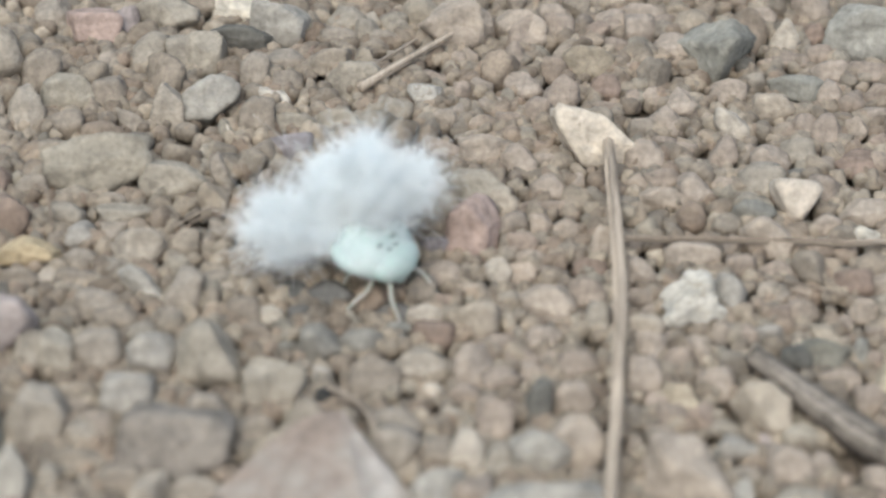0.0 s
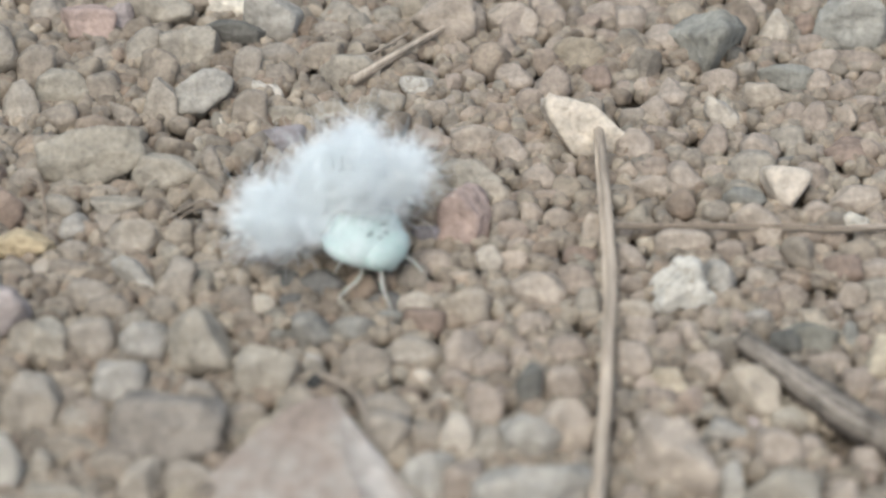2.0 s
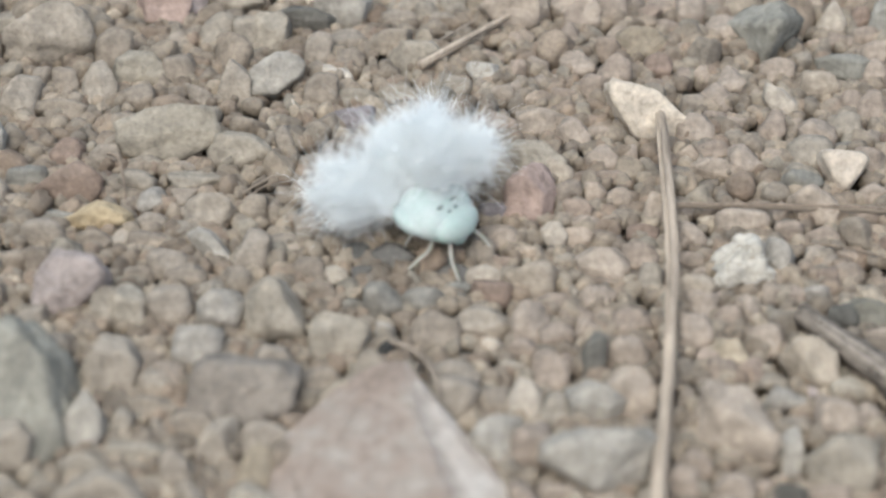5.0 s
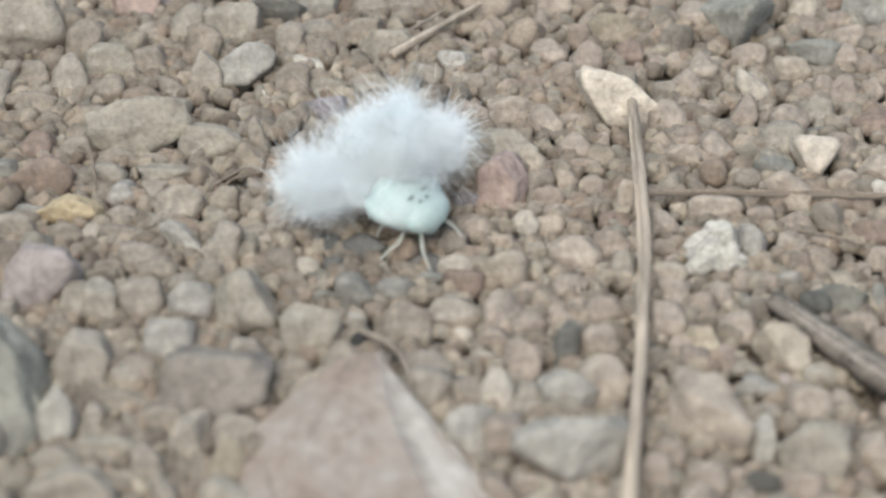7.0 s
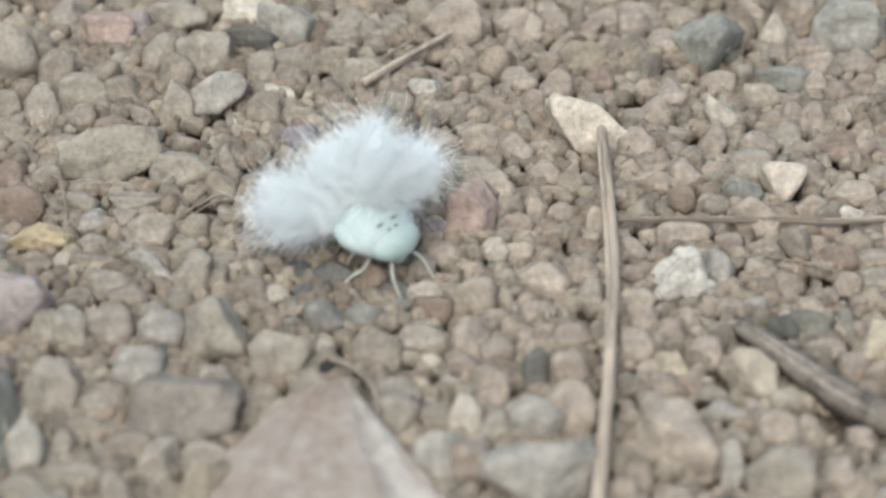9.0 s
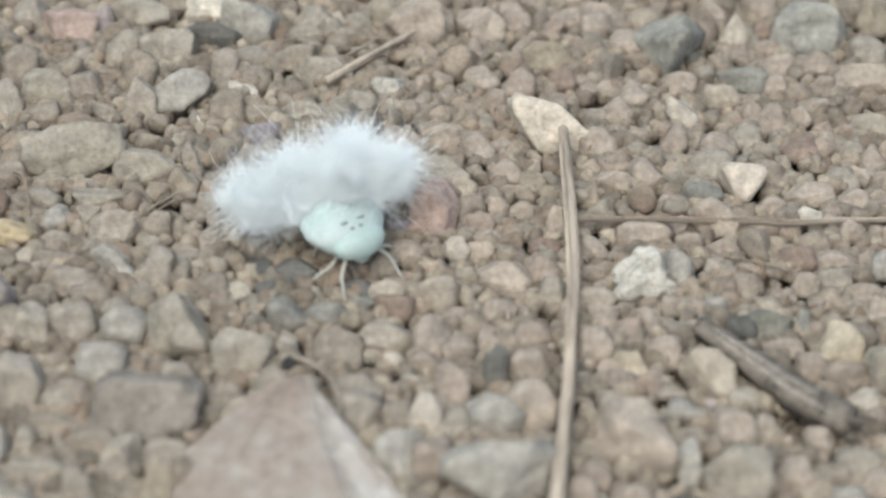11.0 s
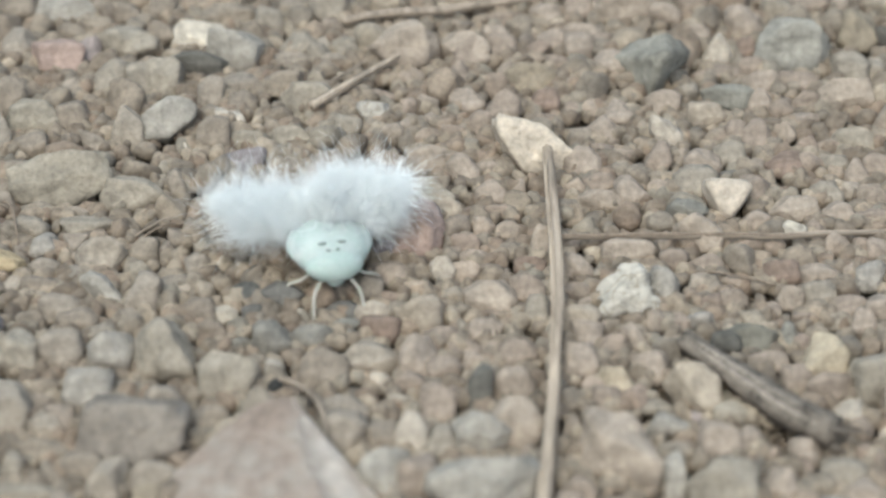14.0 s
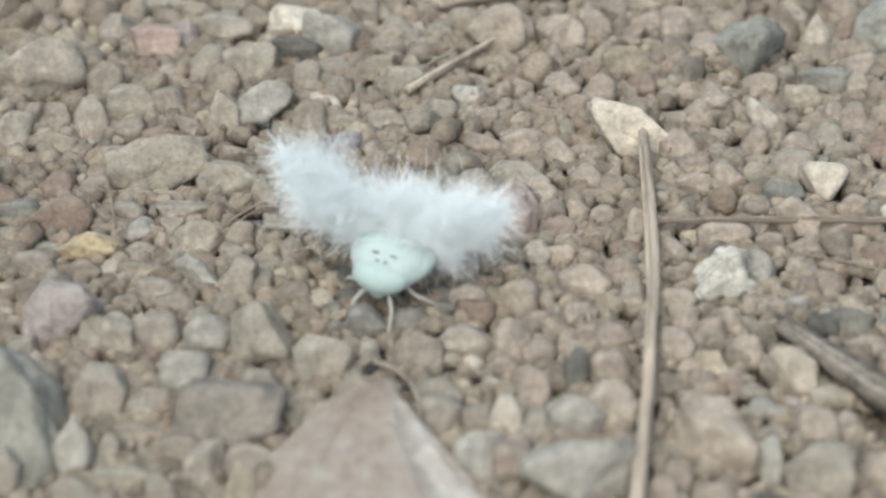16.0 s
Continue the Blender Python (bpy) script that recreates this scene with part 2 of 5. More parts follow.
def pebble(x, y, z, w, h, turn, tone, seed, shape="r", deep=0.85, rough=0.06):
    """One stone, sizes in millimetres: w across, h up the slope of sight, leaning by turn degrees. The smallest are gathered in SMALL."""
    rng = np.random.default_rng(seed)
    level = 4 if max(w, h) > 3.4 else 3 if max(w, h) > 1.5 else 2
    cuts = () if shape == "r" else shape_cuts(shape, rng)
    rough *= 1.7 if max(w, h) > 4.5 else 1.0
    v, f = worn_stone(rng, level, int(rng.integers(7, 12)), rng.uniform(60.0, 140.0), rough, cuts)
    v = v * np.array([w / 2, h / 2, min(w, h) / 2 * deep])
    c, s = math.cos(radians(turn)), math.sin(radians(turn))
    uu, vv = v[:, 0] * c - v[:, 1] * s, v[:, 0] * s + v[:, 1] * c
    p = uu[:, None] * ACROSS + vv[:, None] * RISE + v[:, 2:] * FACING
    TAKEN.append((x, y - 0.12 * h, w * 0.52, h * 0.60, z))
    if max(w, h) < 2.2:
        SMALL.setdefault(tone, []).append((p + [x, y, z], f))
        return None
    ob = new("pebble", mesh_from("pebble", p * MM, f, STONE[tone]))
    ob.location = (x * MM, y * MM, z * MM)
    big = max(w, h) > 4.5
    ob.name = "stone" if big else "pebble"
    return tagged(ob, WORDS[tone], "stone" if big else "pebble", "gravel stones")


def small_pebbles():
    """The smallest stones, joined into one layer."""
    vs, fs, tones, base = [], [], [], 0
    for k, tone in enumerate(SMALL):
        for v, f in SMALL[tone]:
            vs.append(v)
            fs.append(f + base)
            tones += [k] * len(f)
            base += len(v)
    ob = new("small_pebbles", mesh_from("small_pebbles", np.vstack(vs) * MM, np.vstack(fs), STONE[list(SMALL)[0]]))
    for tone in list(SMALL)[1:]:
        ob.data.materials.append(STONE[tone])
    ob.data.polygons.foreach_set("material_index", tones)
    tagged(ob, "small tan and grey pebbles between the larger stones", "gravel", kind="stuff")


def part(name, bm_or_mesh, material, parent, label=""):
    """Links a bmesh or mesh as one mesh object under a thing."""
    if isinstance(bm_or_mesh, bmesh.types.BMesh):
        me = bpy.data.meshes.new(name)
        bm_or_mesh.to_mesh(me)
        bm_or_mesh.free()
        me.shade_smooth()
        me.materials.append(material)
    else:
        me = bm_or_mesh
    ob = new(name, me)
    ob.parent = parent
    if label:
        ob["label"] = label
    return ob


def spline(points, count):
    """Points along a smooth line through the given ones."""
    p = np.array(points, float)
    q = np.vstack([2 * p[0] - p[1], p, 2 * p[-1] - p[-2]])
    out = []
    for t in np.linspace(0, len(p) - 1 - 1e-9, count):
        i, u = int(t), t - int(t)
        a, b, c, d = q[i:i + 4]
        out.append(0.5 * (2 * b + (c - a) * u + (2 * a - 5 * b + 4 * c - d) * u * u + (3 * b - a - 3 * c + d) * u ** 3))
    return np.array(out)


def tube(line, radii, sides=8, ridge=0.0, rng=None):
    """Vertices and faces of a closed tube along a line; ridge: how uneven its cross-section is."""
    n = len(line)
    tang = np.gradient(line, axis=0)
    tang /= np.linalg.norm(tang, axis=1)[:, None] + 1e-12
    ref = np.array([0.0, 0.0, 1.0]) if abs(tang[:, 2]).max() < 0.95 else np.array([1.0, 0.0, 0.0])
    v = []
    lump = 1 + ridge * rng.uniform(-1, 1, sides) if rng is not None else np.ones(sides)
    for i in range(n):
        a = np.cross(tang[i], ref)
        a /= np.linalg.norm(a) + 1e-12
        b = np.cross(a, tang[i])
        wob = 1 + (ridge * 0.15 * rng.uniform(-1, 1, sides) if rng is not None else 0)
        for k in range(sides):
            ang = 2 * math.pi * k / sides
            v.append(line[i] + radii[i] * lump[k] * (wob[k] if rng is not None else 1) * (math.cos(ang) * a + math.sin(ang) * b))
    f = []
    for i in range(n - 1):
        for k in range(sides):
            k2 = (k + 1) % sides
            f.append([i * sides + k, i * sides + k2, (i + 1) * sides + k2, (i + 1) * sides + k])
    f.append(list(range(sides))[::-1])
    f.append([(n - 1) * sides + k for k in range(sides)])
    return np.array(v), f


def stalk(name, points, radius_start, radius_end, material, label, category, seed, sides=10, ridge=0.15, count=40, bend=0.04, strips=(), splinters=0):
    """A dry stem through the points. strips: bark strips or fibres along it, (start, end, angle, width, material, name); splinters: frayed ends."""
    rng = np.random.default_rng(seed)
    line = spline(points, count)
    line += np.cumsum(rng.normal(size=line.shape), axis=0) * bend * 0.15
    radii = np.linspace(radius_start, radius_end, count) * (1 + 0.07 * np.sin(np.linspace(0, 9, count) + rng.uniform(0, 6)) + 0.02 * rng.normal(size=count))
    v, f = tube(line, radii, sides, ridge, rng)
    for p in spline(points, int(np.linalg.norm(line[-1] - line[0]) / 0.8) + 2):
        TAKEN.append((p[0], p[1], 0.6, 0.6, p[2]))
    if not strips and not splinters:
        return tagged(new(name, mesh_from(name, v * MM, f, material)), label, category)
    top = tagged(new(name), label, category)
    part("stem", mesh_from("stem", v * MM, f, material), None, top)
    tang = np.gradient(line, axis=0)
    tang /= np.linalg.norm(tang, axis=1)[:, None]
    side = np.cross(tang, [0, 0, 1.0])
    side /= np.linalg.norm(side, axis=1)[:, None]
    up = np.cross(side, tang)
    for start, end, angle, width, mat, word in strips:
        i, j = int(start * count), int(end * count)
        c, q = math.cos(radians(angle)), math.sin(radians(angle))
        path = (line + (side * c + up * q) * radii[:, None] * 0.88)[i:j]
        path = path + np.cumsum(rng.normal(size=path.shape), axis=0) * 0.006
        r = width * np.sin(np.linspace(0.25, math.pi - 0.25, len(path))) ** 0.5
        sv, sf = tube(path, r, 6, 0.25, rng)
        part(word, mesh_from(word, sv * MM, sf, mat), None, top)
    for _ in range(splinters):
        d = tang[-1] + rng.normal(size=3) * 0.3
        p = line[-2] + rng.normal(size=3) * radius_end * 0.45
        path = np.array([p + d * u * rng.uniform(0.9, 1.1) for u in np.linspace(0, rng.uniform(0.8, 1.8), 5)])
        sv, sf = tube(path, np.linspace(0.2, 0.04, 5), 5)
        part("splinter", mesh_from("splinter", sv * MM, sf, material), None, top)
    return top


# ---- ground ----
BED = -0.88
bm = bmesh.new()
bmesh.ops.create_grid(bm, x_segments=2, y_segments=2, size=150.0)
me = bpy.data.meshes.new("ground")
bm.to_mesh(me)
bm.free()
me.materials.append(SOIL)
ground = new("ground", me)
ground.location.z = (BED - 0.2) * MM
tagged(ground, "brown sandy soil beneath loose gravel", "ground", kind="structure")
TAKEN = []


# ---- stones of the gravel, one by one: place, width, height, lean, tone ----
pebble(-36.70, 17.68, 0.18, 2.25, 3.38, -2, "g", 1001, "23")
pebble(-34.69, 20.96, -0.03, 3.66, 1.56, -2, "y2", 1002, "")
pebble(-34.70, 17.43, 0.09, 1.98, 2.70, -2, "s", 1003, "2")
pebble(-31.40, 15.67, 0.85, 6.94, 4.89, -2, "o", 1004, "ac")
pebble(-36.57, 14.08, -0.22, 1.11, 1.86, -2, "o", 1005, "")
pebble(-29.28, 19.46, 0.00, 2.04, 1.68, -2, "t", 1006, "r")
pebble(-26.95, 15.05, 0.38, 2.93, 3.11, -2, "t", 1007, "1c")
pebble(-26.70, 17.97, -0.15, 1.94, 1.17, -2, "o", 1008, "12")
pebble(-20.10, 17.62, 0.31, 2.70, 3.06, -2, "g", 1009, "1")
pebble(-17.88, 17.58, 0.24, 2.47, 3.01, -2, "g", 1010, "2")
pebble(-18.77, 18.51, -0.25, 0.99, 1.45, -2, "s", 1011, "r")
pebble(-21.71, 17.95, -0.13, 0.99, 1.04, -2, "w", 1012, "r")
pebble(-24.41, 17.39, -0.20, 1.80, 1.17, -2, "t", 1013, "r")
pebble(-22.90, 16.91, -0.02, 1.62, 1.62, -2, "o", 1014, "12")
pebble(-20.36, 16.77, -0.07, 1.48, 1.43, -2, "o", 1015, "r")
pebble(-25.00, 12.80, 0.34, 3.95, 2.81, -2, "s", 1016, "12")
pebble(-22.26, 13.16, 0.23, 2.42, 2.64, -2, "t", 1017, "2")
pebble(-21.35, 15.33, -0.10, 1.56, 1.34, -2, "t", 1018, "r")
pebble(-20.25, 12.75, -0.01, 2.02, 1.63, -2, "o", 1019, "r")
pebble(-21.40, 11.50, -0.25, 3.06, 1.01, -2, "t", 1020, "r")
pebble(-27.40, 10.57, 0.31, 2.70, 4.13, -2, "o", 1021, "14")
pebble(-31.47, 11.19, 0.05, 1.83, 2.49, -2, "t", 1022, "1")
pebble(-29.76, 11.24, 0.15, 2.18, 2.40, -2, "t", 1023, "2")
pebble(-32.54, 8.71, 0.39, 2.97, 3.79, -2, "o", 1024, "11")
pebble(-35.33, 11.17, 0.26, 2.53, 2.62, -2, "g", 1025, "2")
pebble(-29.61, 8.29, 0.02, 4.31, 1.72, -2, "t", 1026, "12")
pebble(-33.80, 3.83, 0.45, 2.78, 3.83, -2, "k", 1027, "23")
pebble(-35.38, 9.29, -0.28, 1.73, 0.91, -2, "t", 1028, "r")
pebble(-18.27, 11.40, 0.29, 2.62, 3.97, -2, "o", 1029, "11")
pebble(-24.79, 9.76, 0.18, 2.95, 2.25, -2, "t", 1030, "1")
pebble(-23.64, 10.49, -0.20, 1.48, 1.18, -2, "t", 1031, "r")
pebble(-22.19, 10.41, -0.03, 1.74, 1.57, -2, "t", 1032, "r")
pebble(-20.28, 10.40, -0.11, 3.26, 1.30, -32, "o", 1033, "12")
pebble(-22.02, 5.32, 0.74, 7.19, 4.14, -2, "s", 1034, "ac")
pebble(-25.22, 6.95, 0.08, 2.14, 1.92, -2, "t", 1035, "1")
pebble(-17.21, 4.14, 0.38, 4.50, 2.94, -2, "g", 1036, "12")
pebble(-20.88, 2.72, -0.12, 2.18, 1.26, -2, "o", 1037, "12")
pebble(-28.37, 3.51, 0.19, 2.31, 2.35, -2, "r", 1038, "12")
pebble(-25.78, 3.51, 0.05, 2.44, 1.85, -2, "o", 1039, "1")
pebble(-23.47, 3.27, -0.10, 2.81, 1.34, -2, "g", 1040, "12")
pebble(-16.38, 17.52, 0.39, 2.96, 3.41, -2, "g", 1041, "2")
pebble(-15.01, 16.96, -0.14, 1.93, 1.21, -2, "t", 1042, "12")
pebble(-12.90, 15.95, 0.10, 2.01, 3.21, -2, "o", 1043, "1")
pebble(-10.89, 17.53, 0.09, 2.78, 1.98, -2, "o", 1044, "12")
pebble(-10.58, 15.18, 0.06, 2.22, 1.87, -2, "t", 1045, "2")
pebble(-9.42, 16.62, -0.27, 0.94, 1.93, 30, "o", 1046, "r")
pebble(-7.60, 20.78, -0.03, 2.51, 1.55, -2, "o", 1047, "1")
pebble(-7.89, 17.50, 0.16, 3.46, 2.20, -2, "t", 1048, "3")
pebble(-9.24, 18.28, -0.13, 1.22, 1.85, -2, "r", 1049, "4")
pebble(-5.60, 21.00, 0.12, 2.05, 2.28, -2, "g", 1050, "2")
pebble(-4.54, 20.57, -0.06, 3.01, 1.46, -2, "o", 1051, "12")
pebble(-3.45, 21.83, -0.01, 1.92, 1.65, -2, "g", 1052, "r")
pebble(-11.39, 13.76, 0.04, 2.65, 1.41, -35, "w", 1053, "r")
pebble(-15.53, 12.38, 0.64, 3.94, 3.41, -2, "k", 1054, "ac")
pebble(-12.42, 11.26, 0.31, 2.70, 2.87, -2, "t", 1055, "1")
pebble(-14.14, 9.60, -0.14, 0.95, 1.78, 26, "w", 1056, "r")
pebble(-10.03, 11.04, -0.04, 3.27, 1.52, -2, "s", 1057, "12")
pebble(-10.04, 8.48, 0.13, 3.27, 2.11, -2, "q", 1058, "34")
pebble(-1.40, 14.20, 0.18, 2.47, 1.85, -2, "W", 1059, "12")
pebble(-3.14, 15.24, -0.20, 1.24, 1.16, -2, "n2", 1060, "r")
pebble(-3.35, 12.82, 0.08, 2.55, 1.93, -2, "g", 1061, "r")
pebble(-2.54, 17.02, -0.08, 2.28, 1.39, -2, "g", 1062, "12")
pebble(-0.80, 16.69, -0.14, 2.33, 1.21, -2, "n2", 1063, "12")
pebble(0.80, 18.57, -0.09, 1.35, 1.49, -2, "n2", 1064, "r")
pebble(1.72, 18.50, -0.07, 1.44, 2.07, -2, "m", 1065, "2")
pebble(-8.59, 13.83, -0.22, 1.63, 1.10, -2, "g", 1066, "r")
pebble(-7.06, 11.43, -0.00, 3.49, 1.66, -2, "g", 1067, "12")
pebble(-6.82, 9.45, -0.21, 1.60, 1.12, -2, "g", 1068, "r")
pebble(-9.04, 6.34, -0.10, 1.79, 1.32, -2, "g", 1069, "r")
pebble(-10.04, 6.48, -0.13, 2.68, 1.24, -2, "o", 1070, "12")
pebble(-11.32, 5.21, -0.21, 1.14, 1.99, -2, "t", 1071, "r")
pebble(-11.88, 7.83, 0.10, 2.01, 2.01, -2, "t", 1072, "1")
pebble(-12.30, 6.57, 0.10, 2.13, 2.00, -2, "t", 1073, "r")
pebble(-14.19, 5.64, -0.07, 1.44, 2.97, 20, "o", 1074, "12")
pebble(-15.52, 7.88, -0.21, 1.12, 1.46, -2, "g", 1075, "r")
pebble(-0.07, 11.81, 0.05, 1.83, 1.92, -2, "o", 1076, "12")
pebble(-1.30, 11.78, -0.07, 1.83, 1.44, -2, "t", 1077, "r")
pebble(-0.07, 8.69, 0.11, 3.01, 2.02, -2, "n2", 1078, "12")
pebble(5.43, 21.27, 0.35, 2.83, 3.05, -2, "n2", 1079, "34")
pebble(4.73, 19.11, 0.00, 1.67, 2.35, -2, "n2", 1080, "r")
pebble(7.65, 22.42, 0.15, 2.29, 2.15, -2, "n2", 1081, "34")
pebble(9.49, 22.78, 0.09, 2.02, 1.97, -2, "n2", 1082, "r")
pebble(11.34, 23.25, 0.01, 2.30, 1.70, -2, "n2", 1083, "r")
pebble(11.76, 20.78, -0.05, 2.23, 1.50, -2, "n2", 1084, "12")
pebble(13.37, 22.58, 0.22, 2.38, 2.38, -2, "m", 1085, "34")
pebble(8.00, 19.58, -0.04, 1.54, 1.68, -2, "n2", 1086, "1")
pebble(9.79, 18.65, 0.19, 3.87, 2.30, -2, "y2", 1087, "12")
pebble(13.15, 18.52, -0.15, 2.48, 1.17, -2, "m", 1088, "1")
pebble(15.40, 20.66, 0.21, 2.82, 2.36, -2, "m", 1089, "12")
pebble(15.03, 23.64, -0.02, 2.30, 1.61, -2, "n2", 1090, "r")
pebble(18.31, 18.74, 1.20, 5.74, 5.20, -2, "b", 1091, "2334")
pebble(23.55, 22.22, 0.40, 2.65, 2.60, -2, "c2", 1092, "1122")
pebble(21.58, 24.03, 0.01, 2.49, 1.71, -2, "n2", 1093, "r")
pebble(20.30, 18.72, 0.51, 1.44, 1.21, -2, "d", 1094, "r")
pebble(21.97, 19.47, -0.18, 1.63, 1.22, -2, "m", 1095, "r")
pebble(23.60, 19.94, -0.07, 3.26, 1.45, -2, "n2", 1096, "12")
pebble(23.82, 16.42, 0.41, 4.45, 1.87, -2, "b", 1097, "12")
pebble(7.35, 17.66, 0.09, 1.97, 2.11, -2, "n2", 1098, "2")
pebble(9.49, 9.64, 0.70, 6.37, 3.61, -16, "c", 1099, "b344")
pebble(-32.84, -0.92, 0.23, 2.96, 2.42, -2, "o", 1100, "2")
pebble(-30.53, 0.63, 0.40, 2.98, 1.82, -2, "b", 1101, "1")
pebble(-27.76, 0.23, 0.43, 4.50, 3.10, -2, "r", 1102, "112")
pebble(-25.49, 1.40, -0.18, 1.25, 1.42, -2, "r", 1103, "r")
pebble(-25.26, 0.12, -0.20, 1.28, 1.16, -2, "t", 1104, "r")
pebble(-30.95, -1.41, -0.08, 2.30, 1.40, -2, "o", 1105, "2")
pebble(-32.44, -2.81, 0.01, 2.44, 1.71, -2, "o", 1106, "r")
pebble(-27.97, -2.81, -0.03, 3.54, 1.18, -2, "b3", 1107, "1")
pebble(-25.39, -3.12, 0.55, 4.66, 2.11, -2, "y", 1108, "112")
pebble(-23.36, 0.77, 0.11, 2.98, 2.03, -2, "g", 1109, "12")
pebble(-23.71, -1.18, -0.08, 1.44, 1.40, -2, "t", 1110, "r")
pebble(-22.30, -0.89, 0.19, 2.22, 1.89, -2, "k", 1111, "r")
pebble(-19.83, 0.95, 0.10, 3.61, 1.99, -2, "g", 1112, "12")
pebble(-18.44, -1.83, 0.26, 3.59, 2.53, -2, "o", 1113, "12")
pebble(-20.34, -0.55, 0.02, 1.81, 1.73, -2, "g", 1114, "r")
pebble(-20.36, -1.79, -0.19, 1.84, 1.19, -2, "t", 1115, "r")
pebble(-15.78, -1.24, 0.11, 2.05, 2.05, -2, "t", 1116, "1")
pebble(-22.05, -2.79, -0.07, 2.24, 1.42, -2, "o", 1117, "12")
pebble(-21.92, -4.60, -0.03, 3.18, 1.57, -2, "t", 1118, "34")
pebble(-20.04, -3.85, 0.03, 1.98, 1.78, -2, "o", 1119, "1")
pebble(-20.20, -4.66, -0.25, 1.41, 1.01, -2, "t", 1120, "r")
pebble(-25.46, -4.84, -0.03, 2.38, 1.57, -2, "t", 1121, "12")
pebble(-23.63, -4.55, -0.08, 2.18, 1.41, -2, "o", 1122, "r")
pebble(-17.86, -5.50, 0.12, 3.93, 1.68, -47, "k", 1123, "12")
pebble(-15.50, -5.75, 0.30, 2.68, 3.20, -2, "o", 1124, "11")
pebble(-30.67, -4.66, -0.03, 1.61, 1.57, -2, "t", 1125, "r")
pebble(-28.67, -4.80, 0.21, 3.18, 2.38, -2, "o", 1126, "12")
pebble(-32.32, -5.26, 0.03, 2.29, 1.77, -2, "o", 1127, "2")
pebble(-28.57, -7.09, 0.09, 2.15, 1.95, -2, "t", 1128, "12")
pebble(-31.76, -7.77, 0.14, 2.46, 2.14, -2, "o", 1129, "2")
pebble(-28.54, -8.29, -0.14, 1.78, 0.95, -2, "c2", 1130, "r")
pebble(-29.05, -9.94, -0.10, 1.57, 1.33, -2, "o", 1131, "r")
pebble(-30.13, -7.26, 0.03, 1.75, 1.75, -2, "t", 1132, "r")
pebble(-31.16, -10.96, 0.22, 2.42, 2.88, -2, "t", 1133, "2")
pebble(-31.63, -12.34, -0.17, 0.85, 1.71, -2, "w", 1134, "r")
pebble(-28.13, -12.62, 0.18, 2.51, 2.28, -2, "o", 1135, "11")
pebble(-25.94, -10.29, 0.85, 4.95, 4.87, -2, "v", 1136, "1233")
pebble(-23.42, -6.09, -0.26, 2.16, 0.80, -2, "o", 1137, "12")
pebble(-23.57, -7.42, -0.25, 0.99, 1.15, -2, "t", 1138, "r")
pebble(-22.23, -8.10, -0.04, 2.18, 1.54, -2, "o", 1139, "12")
pebble(-20.52, -6.99, 0.14, 2.78, 2.15, -2, "o", 1140, "14")
pebble(-19.27, -8.03, 0.08, 2.93, 1.94, -2, "t", 1141, "12")
pebble(-23.81, -11.34, 0.33, 2.76, 2.87, -2, "g", 1142, "12")
pebble(-22.20, -11.81, 0.28, 2.60, 3.83, -2, "g", 1143, "2")
pebble(-19.93, -11.11, 0.36, 3.03, 2.88, -2, "o", 1144, "134")
pebble(-16.70, -11.32, 0.43, 3.10, 2.71, -2, "k", 1145, "12")
pebble(-17.84, -9.10, -0.04, 2.32, 1.53, -2, "g", 1146, "r")
pebble(-16.13, -7.88, 0.02, 2.14, 1.74, -2, "o", 1147, "12")
pebble(-23.53, -8.30, -0.19, 1.19, 1.19, -2, "t", 1148, "r")
pebble(-19.41, -8.31, -0.27, 1.38, 0.95, -2, "o", 1149, "r")
pebble(-24.72, -13.14, -0.05, 2.31, 1.50, -2, "t", 1150, "12")
pebble(-13.72, -0.12, -0.02, 1.61, 2.02, -2, "t", 1151, "r")
pebble(-14.43, -1.37, -0.01, 1.64, 1.93, -2, "o", 1152, "1")
pebble(-12.86, 0.59, 0.05, 2.03, 1.82, -2, "t", 1153, "r")
pebble(-12.14, -2.51, 0.05, 2.24, 1.83, -2, "o", 1154, "12")
pebble(-11.37, -3.38, -0.09, 1.78, 1.38, -2, "t", 1155, "r")
pebble(-13.45, -4.28, -0.03, 2.58, 1.57, -2, "o", 1156, "12")
pebble(-13.97, -6.11, 0.00, 1.68, 1.76, -2, "t", 1157, "r")
pebble(-11.79, -6.98, 0.08, 2.19, 1.95, -2, "t", 1158, "12")
pebble(-10.12, -7.20, 0.02, 1.95, 1.35, -2, "c2", 1159, "12")
pebble(-10.78, -9.07, 0.02, 2.12, 1.73, -2, "t", 1160, "2")
pebble(-13.27, -11.49, 0.75, 4.41, 4.18, -2, "g", 1161, "122")
# the d2 and s2 pebbles from here hold the insect's shade in their colour
pebble(-8.92, -5.25, 0.03, 2.17, 1.76, -2, "d2", 1162, "r")
pebble(-8.29, -6.94, -0.09, 1.75, 1.35, -2, "d2", 1163, "12")
pebble(-6.96, -10.09, 0.32, 2.73, 3.00, -2, "s2", 1164, "2")
pebble(-8.62, -10.08, -0.10, 2.11, 1.33, -2, "s2", 1165, "r")
pebble(-6.64, -5.44, 0.10, 2.96, 2.00, -2, "d2", 1166, "12")
pebble(-2.98, -6.70, -0.02, 2.63, 1.59, -2, "d2", 1167, "12")
pebble(-5.33, -7.26, -0.10, 1.63, 1.35, -2, "g", 1168, "r")
pebble(-4.68, -9.55, 0.13, 2.86, 2.11, -2, "s2", 1169, "r")
pebble(-2.52, -7.99, -0.09, 1.98, 1.15, -2, "b3", 1170, "r")
pebble(-2.24, -9.13, -0.10, 1.73, 1.34, -2, "s2", 1171, "r")
